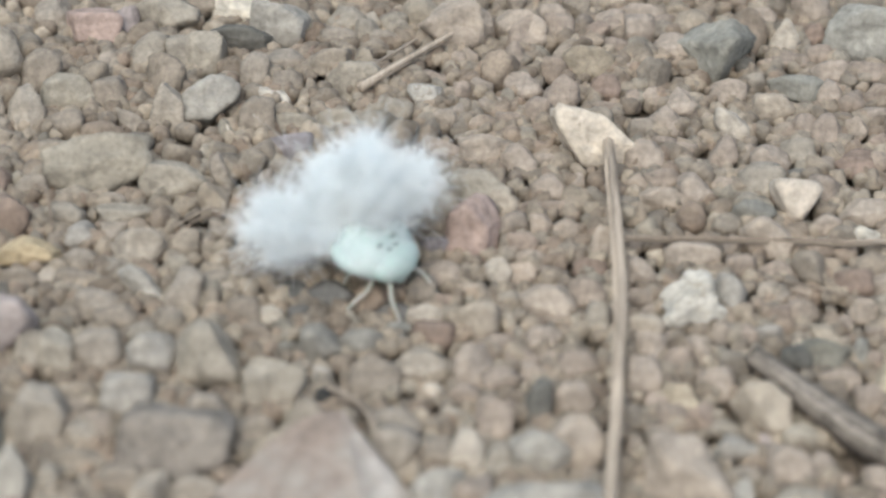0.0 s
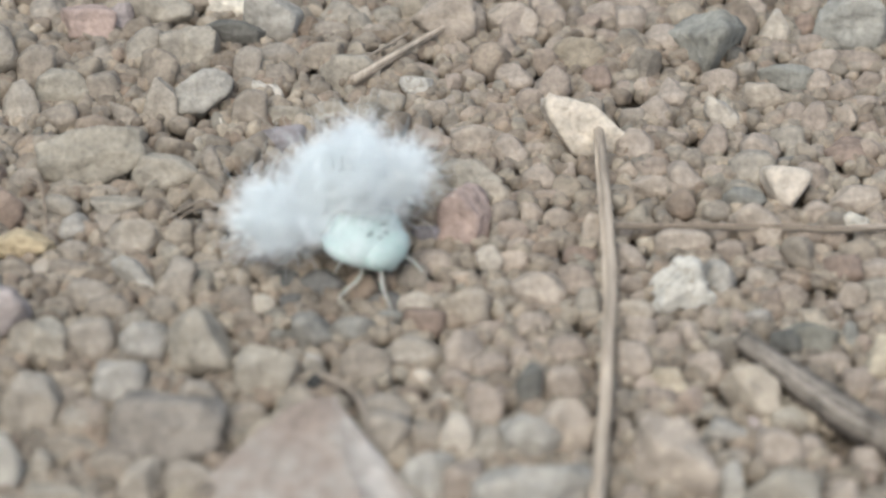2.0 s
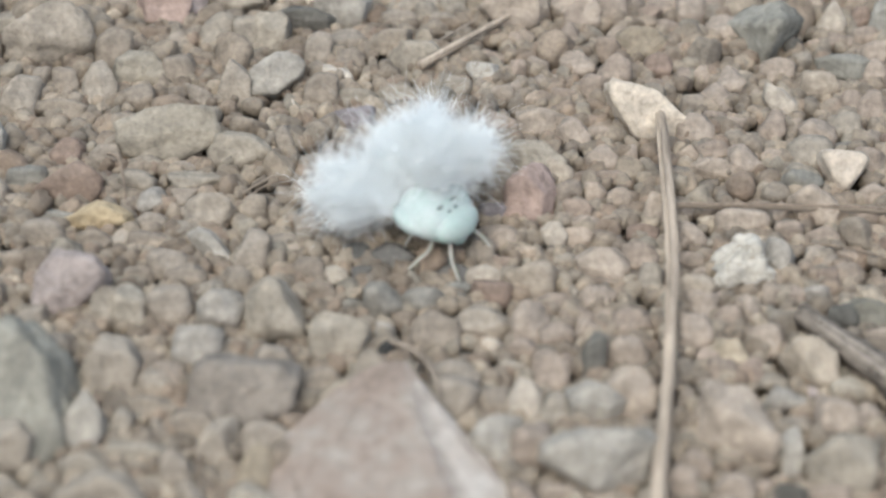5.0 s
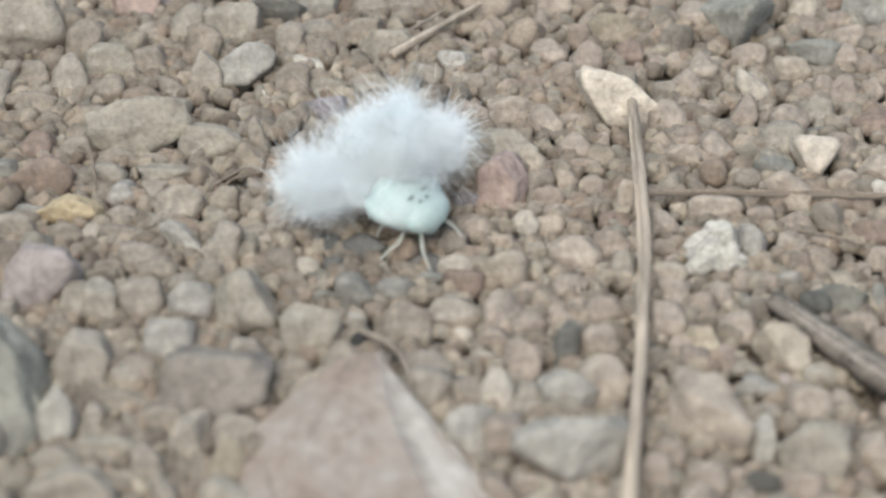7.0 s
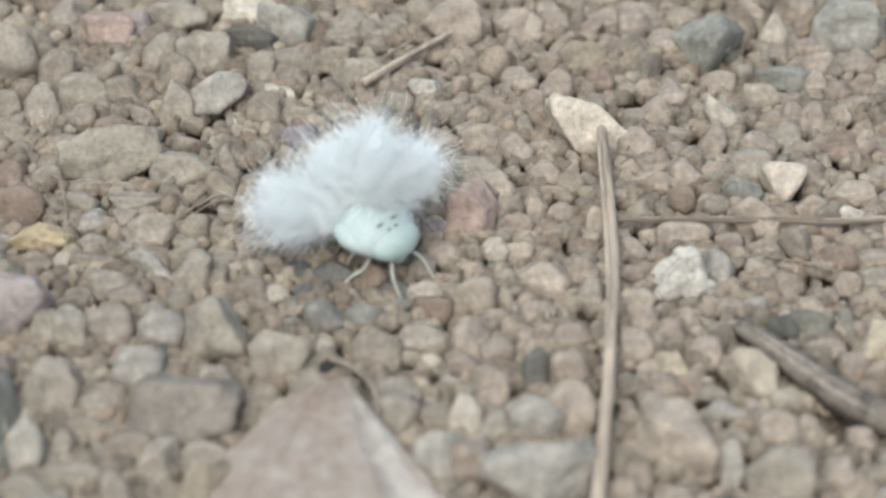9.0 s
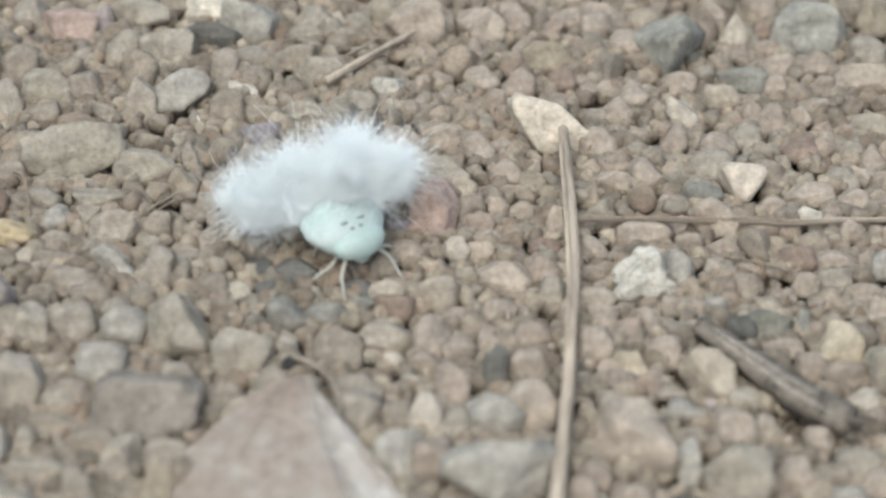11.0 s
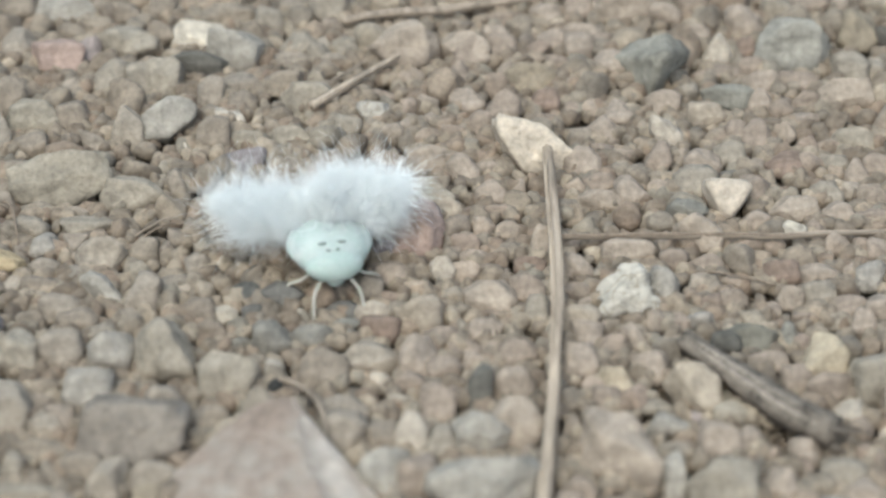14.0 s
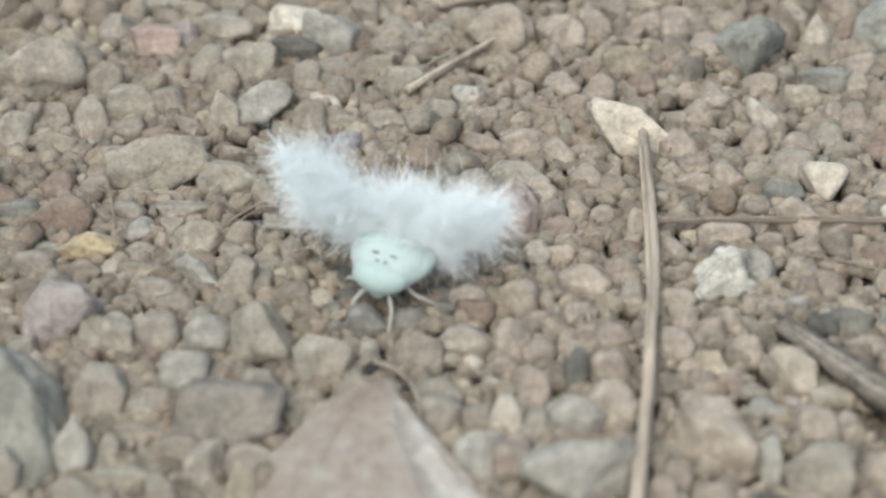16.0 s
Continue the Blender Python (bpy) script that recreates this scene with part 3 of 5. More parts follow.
pebble(-0.80, -6.79, 0.10, 2.78, 1.59, -2, "c2", 1172, "12")
pebble(-0.42, -8.55, 0.08, 2.75, 1.93, -2, "r", 1173, "34")
pebble(-0.15, -3.00, 0.04, 2.84, 1.78, -2, "m", 1174, "2")
pebble(-1.20, -4.52, 0.10, 2.01, 2.17, -2, "g", 1175, "12")
pebble(-0.44, -0.75, 0.09, 2.13, 1.97, -2, "q", 1176, "12")
pebble(1.92, 0.64, 0.59, 3.62, 4.61, -2, "p", 1177, "14")
pebble(-9.45, -13.48, 0.50, 3.94, 3.33, -2, "g", 1178, "12")
pebble(-3.69, -12.33, 0.30, 3.28, 2.66, -2, "t", 1179, "12")
pebble(-1.08, -11.27, 0.19, 4.61, 2.29, -2, "o", 1180, "12")
pebble(1.95, -11.38, 0.36, 2.86, 3.25, -2, "m", 1181, "2")
pebble(3.57, -12.27, 0.12, 2.31, 2.08, -2, "n2", 1182, "r")
pebble(9.11, -1.94, -0.08, 2.20, 1.39, -2, "r", 1183, "12")
pebble(19.67, 3.30, 0.41, 2.92, 1.88, -2, "b", 1184, "1")
pebble(22.34, 4.32, 0.57, 3.22, 3.18, -2, "c", 1185, "3344")
pebble(6.48, -9.82, -0.21, 1.80, 1.13, -2, "m", 1186, "r")
pebble(8.15, -10.71, 0.13, 2.56, 2.10, -2, "n2", 1187, "1")
pebble(4.82, -9.93, -0.10, 2.38, 1.33, -2, "n2", 1188, "12")
pebble(12.45, -8.89, 0.14, 2.39, 2.12, -2, "m", 1189, "2")
pebble(14.02, -9.81, 0.02, 1.72, 1.91, -2, "n2", 1190, "1")
pebble(15.56, -9.33, -0.07, 1.45, 2.97, 20, "m", 1191, "r")
pebble(21.03, -9.76, 0.65, 2.18, 1.52, -2, "d", 1192, "12")
pebble(17.41, -9.95, 0.01, 1.99, 1.72, -2, "g", 1193, "12")
pebble(-27.09, -20.13, 0.85, 6.38, 9.81, -2, "b2", 1194, "1223")
pebble(-30.28, -18.64, -0.14, 1.20, 3.89, -2, "g", 1195, "2")
pebble(-27.93, -23.69, 0.59, 4.13, 3.62, -2, "o", 1196, "12")
pebble(-23.33, -21.34, 0.47, 2.83, 3.89, -2, "k", 1197, "ab34")
pebble(-21.48, -20.90, 0.01, 1.70, 2.21, -2, "g", 1198, "r")
pebble(-26.07, -15.38, 0.23, 2.62, 2.43, -2, "t", 1199, "12")
pebble(-25.02, -17.83, 0.11, 2.21, 2.03, -2, "t", 1200, "2")
pebble(-24.77, -19.52, -0.06, 1.45, 2.01, -2, "t", 1201, "r")
pebble(-22.66, -16.84, 0.59, 3.65, 4.14, -2, "o", 1202, "12")
pebble(-24.04, -17.17, -0.00, 1.66, 2.03, -2, "t", 1203, "r")
pebble(-20.54, -14.30, -0.02, 2.14, 1.61, -2, "t", 1204, "12")
pebble(-20.39, -15.44, -0.09, 2.13, 1.37, -2, "o", 1205, "1")
pebble(-17.83, -14.62, 0.48, 3.20, 2.86, -2, "k", 1206, "4")
pebble(-19.64, -17.47, 0.11, 3.57, 2.03, -2, "o", 1207, "12")
pebble(-19.18, -16.96, 0.11, 2.11, 2.03, -2, "o", 1208, "2")
pebble(-15.49, -14.06, -0.11, 2.49, 1.30, -2, "g", 1209, "12")
pebble(-14.84, -18.56, 0.79, 7.18, 4.31, -2, "d3", 1210, "12")
pebble(-13.08, -15.88, 0.29, 2.76, 2.65, -2, "o", 1211, "2")
pebble(-19.90, -19.48, -0.01, 3.49, 1.63, -2, "t", 1212, "12")
pebble(-19.08, -21.53, 0.03, 1.76, 1.98, -2, "g", 1213, "r")
pebble(-17.24, -21.04, 0.16, 3.09, 2.21, -2, "t", 1214, "12")
pebble(-17.61, -22.13, -0.07, 1.98, 1.43, -2, "u", 1215, "34")
pebble(-15.73, -22.87, 0.20, 2.33, 4.07, -2, "o", 1216, "1")
pebble(-16.46, -23.76, -0.18, 1.23, 1.81, -2, "u", 1217, "r")
pebble(-20.06, -23.19, 0.00, 4.15, 1.67, -2, "g", 1218, "2")
pebble(-17.76, -24.72, 0.09, 1.98, 2.81, -2, "o", 1219, "2")
pebble(-23.14, -24.60, 0.11, 3.25, 2.02, -2, "g", 1220, "12")
pebble(-21.45, -27.48, 0.58, 5.69, 3.61, -2, "o", 1221, "12")
pebble(-13.08, -21.72, 0.16, 3.11, 2.20, -2, "o", 1222, "12")
pebble(-13.27, -24.52, 0.22, 2.41, 3.49, -2, "y2", 1223, "1")
pebble(-13.19, -27.65, 0.47, 3.64, 3.25, -2, "g", 1224, "12")
pebble(-16.43, -27.45, -0.02, 1.60, 3.90, 22, "o", 1225, "r")
pebble(-24.87, -26.43, -0.05, 2.14, 1.50, -2, "t", 1226, "12")
pebble(-26.94, -26.42, -0.07, 2.64, 1.43, -2, "g", 1227, "2")
pebble(-28.68, -26.25, -0.05, 1.50, 2.22, -2, "t", 1228, "r")
pebble(-11.05, -18.50, 0.01, 2.09, 1.72, -2, "g", 1229, "r")
pebble(-10.21, -16.84, 0.11, 2.79, 2.03, -2, "t", 1230, "12")
pebble(-7.71, -13.78, -0.11, 1.30, 1.69, -2, "t", 1231, "r")
pebble(-6.62, -14.02, 0.19, 1.15, 1.22, -2, "n", 1232, "r")
pebble(-6.75, -12.18, 0.04, 1.39, 1.39, -2, "k", 1233, "r")
pebble(-8.60, -14.52, 0.03, 1.87, 1.75, -2, "t", 1234, "r")
pebble(-2.48, -15.92, 0.14, 3.36, 2.12, -2, "o", 1235, "12")
pebble(-2.08, -18.00, 0.35, 2.99, 2.84, -2, "o", 1236, "2")
pebble(1.67, -18.24, 0.26, 2.12, 3.39, -2, "c2", 1237, "12")
pebble(1.38, -13.36, 0.03, 2.34, 1.76, -2, "n2", 1238, "r")
pebble(3.25, -15.46, 0.20, 2.35, 2.95, -2, "n2", 1239, "2")
pebble(4.28, -14.48, -0.02, 1.60, 1.60, -2, "m", 1240, "r")
pebble(1.05, -14.97, -0.09, 1.90, 1.37, -2, "g", 1241, "r")
pebble(-0.18, -13.41, 0.05, 1.88, 1.42, -42, "c2", 1242, "12")
pebble(-0.07, -21.73, 0.59, 3.25, 3.57, -2, "k", 1243, "12")
pebble(2.29, -21.99, 0.42, 3.06, 3.35, -2, "n2", 1244, "2")
pebble(0.72, -23.03, 0.10, 2.00, 2.18, -2, "g", 1245, "r")
pebble(0.06, -18.10, 0.13, 2.20, 2.09, -2, "t", 1246, "1")
pebble(3.48, -18.57, 0.13, 2.08, 2.46, -2, "g", 1247, "12")
pebble(5.78, -14.57, 0.68, 1.59, 3.49, -2, "d", 1248, "13")
pebble(5.33, -11.36, -0.01, 1.78, 1.63, -2, "m", 1249, "r")
pebble(5.79, -18.20, 0.51, 3.65, 2.98, -2, "k", 1250, "12")
pebble(7.81, -13.80, 0.30, 2.75, 2.67, -2, "m", 1251, "12")
pebble(7.73, -17.09, 0.51, 3.52, 3.37, -2, "m", 1252, "12")
pebble(9.31, -14.55, -0.18, 1.22, 1.60, -2, "u", 1253, "r")
pebble(5.77, -23.13, 0.92, 6.78, 4.33, -2, "k", 1254, "13")
pebble(8.75, -19.68, -0.03, 1.55, 2.07, -2, "n2", 1255, "r")
pebble(11.25, -16.75, -0.20, 1.17, 1.66, -2, "n2", 1256, "r")
pebble(11.23, -18.96, -0.09, 1.37, 1.41, -2, "n2", 1257, "r")
pebble(12.03, -11.30, 0.17, 2.24, 2.55, -2, "m", 1258, "2")
pebble(12.81, -13.18, -0.06, 1.84, 1.46, -2, "m", 1259, "r")
pebble(14.08, -13.07, 0.13, 2.30, 2.11, -2, "y3", 1260, "2")
pebble(13.74, -14.47, 0.03, 3.20, 1.75, -2, "n2", 1261, "3")
pebble(16.28, -11.71, 0.17, 2.47, 2.24, -2, "m", 1262, "12")
pebble(15.15, -14.35, 0.05, 1.98, 1.83, -2, "n2", 1263, "r")
pebble(18.84, -14.04, 0.55, 4.18, 3.50, -2, "c3", 1264, "12")
pebble(16.49, -14.89, -0.09, 2.24, 1.37, -2, "g", 1265, "12")
pebble(17.07, -16.89, 0.18, 3.19, 1.87, -2, "k", 1266, "r")
pebble(12.90, -15.81, -0.10, 2.34, 1.32, -2, "m", 1267, "2")
pebble(14.51, -16.05, -0.26, 2.04, 0.98, -2, "n2", 1268, "r")
pebble(13.71, -20.13, 0.85, 5.10, 5.43, -2, "m", 1269, "2")
pebble(18.46, -17.46, -0.09, 1.50, 1.12, -2, "c2", 1270, "r")
pebble(19.88, -18.06, 0.24, 2.68, 2.46, -2, "m", 1271, "12")
pebble(17.20, -19.33, 0.07, 2.00, 1.89, -2, "g", 1272, "r")
pebble(18.82, -15.90, -0.21, 1.36, 1.13, -2, "v", 1273, "r")
pebble(17.09, -21.51, 0.11, 1.64, 3.84, -2, "k", 1274, "r")
pebble(19.64, -22.52, 0.67, 4.20, 3.91, -2, "g", 1275, "a")
pebble(20.73, -15.69, -0.16, 1.74, 0.91, -2, "b3", 1276, "r")
pebble(11.43, -22.41, 0.13, 2.22, 2.11, -2, "n2", 1277, "12")
pebble(13.54, -24.31, 0.17, 2.52, 2.23, -2, "m", 1278, "12")
pebble(15.34, -23.98, -0.07, 1.44, 1.51, -2, "n2", 1279, "r")
pebble(16.56, -24.99, 0.65, 2.14, 1.50, -2, "d", 1280, "12")
pebble(10.65, -24.06, 0.12, 2.05, 2.59, -2, "n2", 1281, "1")
pebble(13.05, -26.06, 0.19, 2.49, 2.31, -2, "m", 1282, "12")
pebble(6.30, -25.52, -0.08, 3.76, 1.39, -2, "m", 1283, "12")
pebble(20.51, -25.99, -0.07, 3.63, 1.42, -2, "m", 1284, "12")
pebble(18.70, -24.51, 0.11, 3.01, 2.05, -2, "n2", 1285, "1")
pebble(3.84, -25.16, 0.01, 2.87, 1.68, -2, "m", 1286, "2")
pebble(8.89, -25.71, 0.10, 2.00, 2.14, -2, "g", 1287, "12")
pebble(1.71, -25.76, 0.16, 2.21, 2.21, -2, "n2", 1288, "2")
pebble(15.41, -25.87, 0.03, 1.78, 1.78, -2, "m", 1289, "r")
pebble(17.43, -26.16, 0.03, 2.84, 1.78, -2, "g", 1290, "12")
pebble(1.03, 14.85, -0.10, 1.33, 1.99, -2, "m", 1291, "r")
pebble(2.36, 15.70, -0.05, 1.69, 1.51, -2, "m", 1292, "12")
pebble(5.24, 15.63, 0.17, 2.89, 2.22, -2, "m", 1293, "13")
pebble(7.66, 14.65, 0.30, 2.65, 3.09, -2, "n2", 1294, "r")
pebble(3.42, 13.79, -0.08, 2.73, 1.41, -2, "m", 1295, "12")
pebble(0.89, 12.95, -0.08, 1.41, 1.41, -2, "m", 1296, "r")
pebble(2.47, 11.64, -0.04, 1.88, 1.53, -2, "m", 1297, "12")
pebble(4.24, 12.09, -0.04, 1.97, 1.53, -2, "n2", 1298, "2")
pebble(6.24, 12.97, 0.13, 2.11, 2.41, -2, "n2", 1299, "12")
pebble(5.29, 10.59, -0.04, 1.74, 1.52, -2, "g", 1300, "4")
pebble(1.41, 11.81, -0.11, 1.83, 1.31, -2, "n2", 1301, "1")
pebble(2.74, 8.68, 0.20, 3.78, 2.32, -2, "m", 1302, "12")
pebble(4.82, 7.92, 0.19, 2.65, 2.31, -2, "m", 1303, "1b")
pebble(6.87, 7.92, -0.05, 2.53, 1.50, -2, "m", 1304, "12")
pebble(6.25, 9.70, -0.18, 2.16, 1.08, -2, "n2", 1305, "2")
pebble(4.65, 6.62, -0.19, 1.19, 1.19, -2, "n2", 1306, "r")
pebble(2.25, 4.56, 0.36, 4.12, 2.86, -2, "g", 1307, "1b")
pebble(3.53, 3.65, 0.09, 2.51, 1.97, -2, "c3", 1308, "1")
pebble(5.33, 5.01, -0.23, 1.06, 1.06, -2, "n2", 1309, "r")
pebble(6.77, 5.32, 0.11, 2.41, 2.03, -2, "m", 1310, "12")
pebble(8.47, 6.26, -0.09, 1.36, 1.49, -2, "m", 1311, "r")
pebble(7.06, 3.58, -0.10, 1.84, 1.34, -2, "n2", 1312, "r")
pebble(5.49, 3.44, -0.12, 1.89, 1.26, -2, "n2", 1313, "1")
pebble(10.64, 15.70, 0.17, 2.22, 2.22, -2, "r", 1314, "12")
pebble(11.57, 15.04, -0.19, 1.20, 1.20, -2, "m", 1315, "r")
pebble(10.42, 14.19, -0.18, 1.77, 1.06, -2, "n2", 1316, "1")
pebble(12.56, 14.93, -0.13, 1.24, 1.77, -2, "n2", 1317, "12")
pebble(13.92, 15.08, 0.00, 1.68, 1.90, -2, "m", 1318, "r")
pebble(15.70, 14.40, 0.24, 2.65, 2.47, -2, "m", 1319, "12")
pebble(16.40, 13.66, -0.18, 1.23, 1.32, -2, "n2", 1320, "r")
pebble(14.64, 12.47, 0.18, 2.49, 2.27, -2, "m", 1321, "ab")
pebble(12.93, 12.00, -0.02, 1.96, 1.61, -2, "g", 1322, "1")
pebble(17.41, 13.12, -0.21, 1.14, 1.49, -2, "m", 1323, "r")
pebble(19.13, 15.86, 0.15, 2.75, 2.18, -2, "m", 1324, "12")
pebble(18.96, 12.07, 0.36, 2.53, 2.48, -2, "c2", 1325, "bd")
pebble(20.34, 14.15, -0.26, 0.97, 1.63, -2, "m", 1326, "r")
pebble(21.98, 14.29, 0.19, 3.04, 2.29, -2, "c3", 1327, "b")
pebble(21.19, 12.41, -0.19, 1.92, 1.05, -2, "m", 1328, "2")
pebble(22.60, 12.27, -0.07, 1.70, 1.44, -2, "n2", 1329, "r")
pebble(20.80, 16.92, 0.05, 1.87, 1.83, -2, "g", 1330, "r")
pebble(23.74, 12.24, 0.09, 1.96, 2.44, -2, "n2", 1331, "12")
pebble(23.10, 9.80, 0.15, 2.37, 2.16, -2, "g", 1332, "1")
pebble(21.20, 8.85, 0.18, 2.75, 2.27, -2, "m", 1333, "1")
pebble(19.66, 9.67, -0.02, 1.64, 1.60, -2, "m", 1334, "r")
pebble(18.09, 9.29, 0.12, 2.07, 2.75, -2, "n2", 1335, "12")
pebble(15.82, 9.94, -0.09, 1.51, 1.38, -2, "m", 1336, "r")
pebble(16.40, 8.95, -0.25, 1.64, 0.60, -2, "c2", 1337, "r")
pebble(14.94, 8.63, -0.27, 2.23, 0.77, -2, "n2", 1338, "2")
pebble(13.00, 8.82, 0.20, 2.92, 2.32, -2, "m", 1339, "ab")
pebble(14.57, 10.19, -0.06, 2.55, 1.47, -2, "n2", 1340, "2")
pebble(12.32, 6.40, -0.03, 1.57, 1.57, -2, "m", 1341, "b")
pebble(14.11, 6.78, -0.02, 2.59, 1.62, -2, "n2", 1342, "12")
pebble(16.17, 5.45, 0.26, 2.57, 2.53, -2, "m", 1343, "1")
pebble(18.03, 6.21, -0.03, 1.78, 1.57, -2, "n2", 1344, "r")
pebble(13.94, 4.55, 0.07, 3.49, 1.89, -2, "m", 1345, "12")
pebble(20.51, 6.74, 0.29, 3.31, 2.63, -2, "g", 1346, "12")
pebble(19.74, 4.72, 0.00, 2.69, 1.68, -2, "s", 1347, "2")
pebble(23.25, 7.97, -0.19, 2.14, 1.03, -2, "d2", 1348, "1")
pebble(-0.41, -0.65, 0.08, 1.97, 1.93, -2, "g", 1349, "1")
pebble(4.51, 1.62, 0.10, 1.99, 2.03, -2, "n2", 1350, "12")
pebble(6.24, 1.54, 0.02, 1.74, 2.03, -2, "m", 1351, "b")
pebble(5.01, -0.01, 0.01, 2.14, 1.69, -2, "n2", 1352, "2")
pebble(7.70, 1.23, 0.03, 1.90, 1.78, -2, "m", 1353, "12")
pebble(7.58, -0.06, -0.20, 1.65, 0.99, -2, "c3", 1354, "12")
pebble(3.87, -0.79, -0.12, 1.76, 1.27, -2, "n2", 1355, "1")
pebble(5.68, -1.56, -0.02, 2.61, 1.59, -2, "m", 1356, "12")
pebble(3.43, -2.73, 0.18, 1.87, 1.91, -2, "c2", 1357, "12")
pebble(1.63, -2.55, -0.17, 1.59, 1.26, -2, "g", 1358, "r")
pebble(-0.33, -3.15, 0.01, 2.03, 1.70, -2, "m", 1359, "12")
pebble(4.95, -2.78, 0.01, 2.19, 1.70, -2, "m", 1360, "b")
pebble(6.75, -2.65, -0.09, 2.19, 1.38, -2, "n2", 1361, "4")
pebble(7.40, -3.08, -0.22, 1.86, 1.09, -2, "g", 1362, "r")
pebble(1.91, -4.52, -0.09, 2.17, 1.37, -2, "m", 1363, "1")
pebble(0.25, -5.34, -0.15, 1.60, 1.16, -2, "n2", 1364, "2")
pebble(4.12, -5.21, -0.03, 1.56, 1.56, -2, "g", 1365, "12")
pebble(6.49, -5.54, 0.24, 3.75, 2.48, -2, "m", 1366, "1b")
pebble(7.24, -6.42, -0.12, 2.63, 1.27, -2, "n2", 1367, "12")
pebble(2.06, -7.42, 0.34, 3.36, 2.81, -2, "c3", 1368, "12")
pebble(4.04, -6.49, -0.28, 1.35, 0.92, -2, "m", 1369, "r")
pebble(4.55, -8.15, -0.10, 1.34, 1.34, -2, "g", 1370, "1")
pebble(3.58, -9.14, -0.01, 2.71, 1.65, -2, "n2", 1371, "12")
pebble(6.14, -8.43, 0.02, 2.44, 1.73, -2, "m", 1372, "12")
pebble(7.82, -7.21, -0.31, 1.94, 0.79, -2, "c3", 1373, "r")
pebble(9.90, -0.75, 0.02, 1.72, 3.89, -2, "m", 1374, "13")
pebble(8.92, -4.46, 0.10, 2.37, 2.01, -2, "n2", 1375, "2")
pebble(9.45, -6.83, 0.01, 1.71, 2.86, -2, "g", 1376, "12")
pebble(12.06, 0.43, -0.25, 1.53, 0.99, -2, "m", 1377, "r")
pebble(12.12, -2.42, 0.16, 2.19, 2.23, -2, "m", 1378, "b")
pebble(13.31, -0.81, -0.08, 1.39, 1.39, -2, "c3", 1379, "r")
pebble(15.44, -0.90, 0.20, 3.84, 2.33, -2, "m", 1380, "12")
pebble(12.05, -4.38, -0.11, 2.17, 1.29, -2, "n2", 1381, "2")
pebble(12.63, -5.50, -0.20, 1.96, 1.16, -2, "m", 1382, "r")
pebble(12.23, -7.36, 0.14, 2.93, 2.13, -2, "c3", 1383, "12")
pebble(13.65, -2.73, -0.20, 1.54, 1.18, -2, "g", 1384, "r")
pebble(18.08, 0.51, -0.06, 1.48, 1.81, -2, "m", 1385, "r")
pebble(18.47, -1.63, 0.10, 2.20, 2.00, -2, "n2", 1386, "12")
pebble(20.13, 0.93, 0.40, 3.54, 3.01, -2, "m", 1387, "ab")
pebble(22.37, 0.67, -0.08, 1.94, 1.40, -2, "n2", 1388, "2")
pebble(20.64, -1.61, -0.02, 2.61, 1.59, -2, "n2", 1389, "12")
pebble(20.26, -3.75, 0.03, 2.17, 1.77, -2, "g", 1390, "r")
pebble(22.17, -3.28, -0.15, 1.90, 1.17, -2, "n2", 1391, "1")
pebble(19.34, -4.50, -0.20, 1.77, 1.16, -2, "n2", 1392, "r")
pebble(20.43, -5.74, 0.03, 1.75, 1.95, -2, "n2", 1393, "r")
pebble(21.85, -5.25, 0.03, 2.08, 1.76, -2, "m", 1394, "12")
pebble(19.83, -7.42, 0.08, 1.94, 1.54, -2, "k", 1395, "12")
pebble(16.98, -7.23, -0.04, 1.74, 1.54, -2, "n2", 1396, "12")
pebble(18.21, -7.21, -0.10, 1.74, 1.35, -2, "n2", 1397, "2")
pebble(15.55, -7.97, -0.16, 1.74, 1.14, -2, "c3", 1398, "b")
pebble(13.79, -8.03, -0.10, 1.34, 1.34, -2, "m", 1399, "r")
pebble(28.84, 22.19, 0.90, 5.87, 4.25, -1, "b3", 1400, "12")
pebble(26.10, 25.47, 0.18, 2.26, 2.35, -1, "m", 1401, "r")
pebble(25.70, 20.84, -0.03, 2.30, 1.57, -1, "n2", 1402, "12")
pebble(25.56, 22.76, -0.03, 1.58, 2.23, -1, "r", 1403, "r")
pebble(33.90, 24.58, 0.48, 3.28, 3.70, -1, "y2", 1404, "34")
pebble(32.80, 20.26, 0.31, 2.94, 2.71, -1, "g", 1405, "12")
pebble(34.49, 20.41, 0.10, 1.61, 2.02, -1, "c2", 1406, "r")
pebble(35.82, 23.89, 0.69, 1.63, 1.68, -1, "d", 1407, "r")
pebble(26.38, 18.82, 0.03, 3.38, 1.78, -1, "m", 1408, "12")
pebble(29.01, 18.85, 0.03, 2.92, 1.78, -1, "n2", 1409, "2")
pebble(25.82, 16.22, 0.04, 1.80, 2.43, -1, "m", 1410, "12")
pebble(27.41, 15.49, 0.09, 2.42, 1.98, -1, "n2", 1411, "r")
pebble(29.29, 16.19, 0.09, 2.43, 1.98, -1, "n2", 1412, "2")
pebble(32.01, 16.53, 0.37, 4.06, 2.89, -1, "m", 1413, "1")
pebble(28.96, 14.06, -0.02, 2.23, 1.61, -1, "m", 1414, "r")
pebble(25.18, 12.05, 0.16, 2.21, 2.83, -1, "n2", 1415, "12")
pebble(27.27, 12.33, 0.10, 1.99, 2.17, -1, "m", 1416, "r")
pebble(28.65, 11.40, -0.05, 1.76, 1.50, -1, "n2", 1417, "r")
pebble(30.11, 11.35, -0.12, 1.98, 1.28, -1, "n2", 1418, "12")
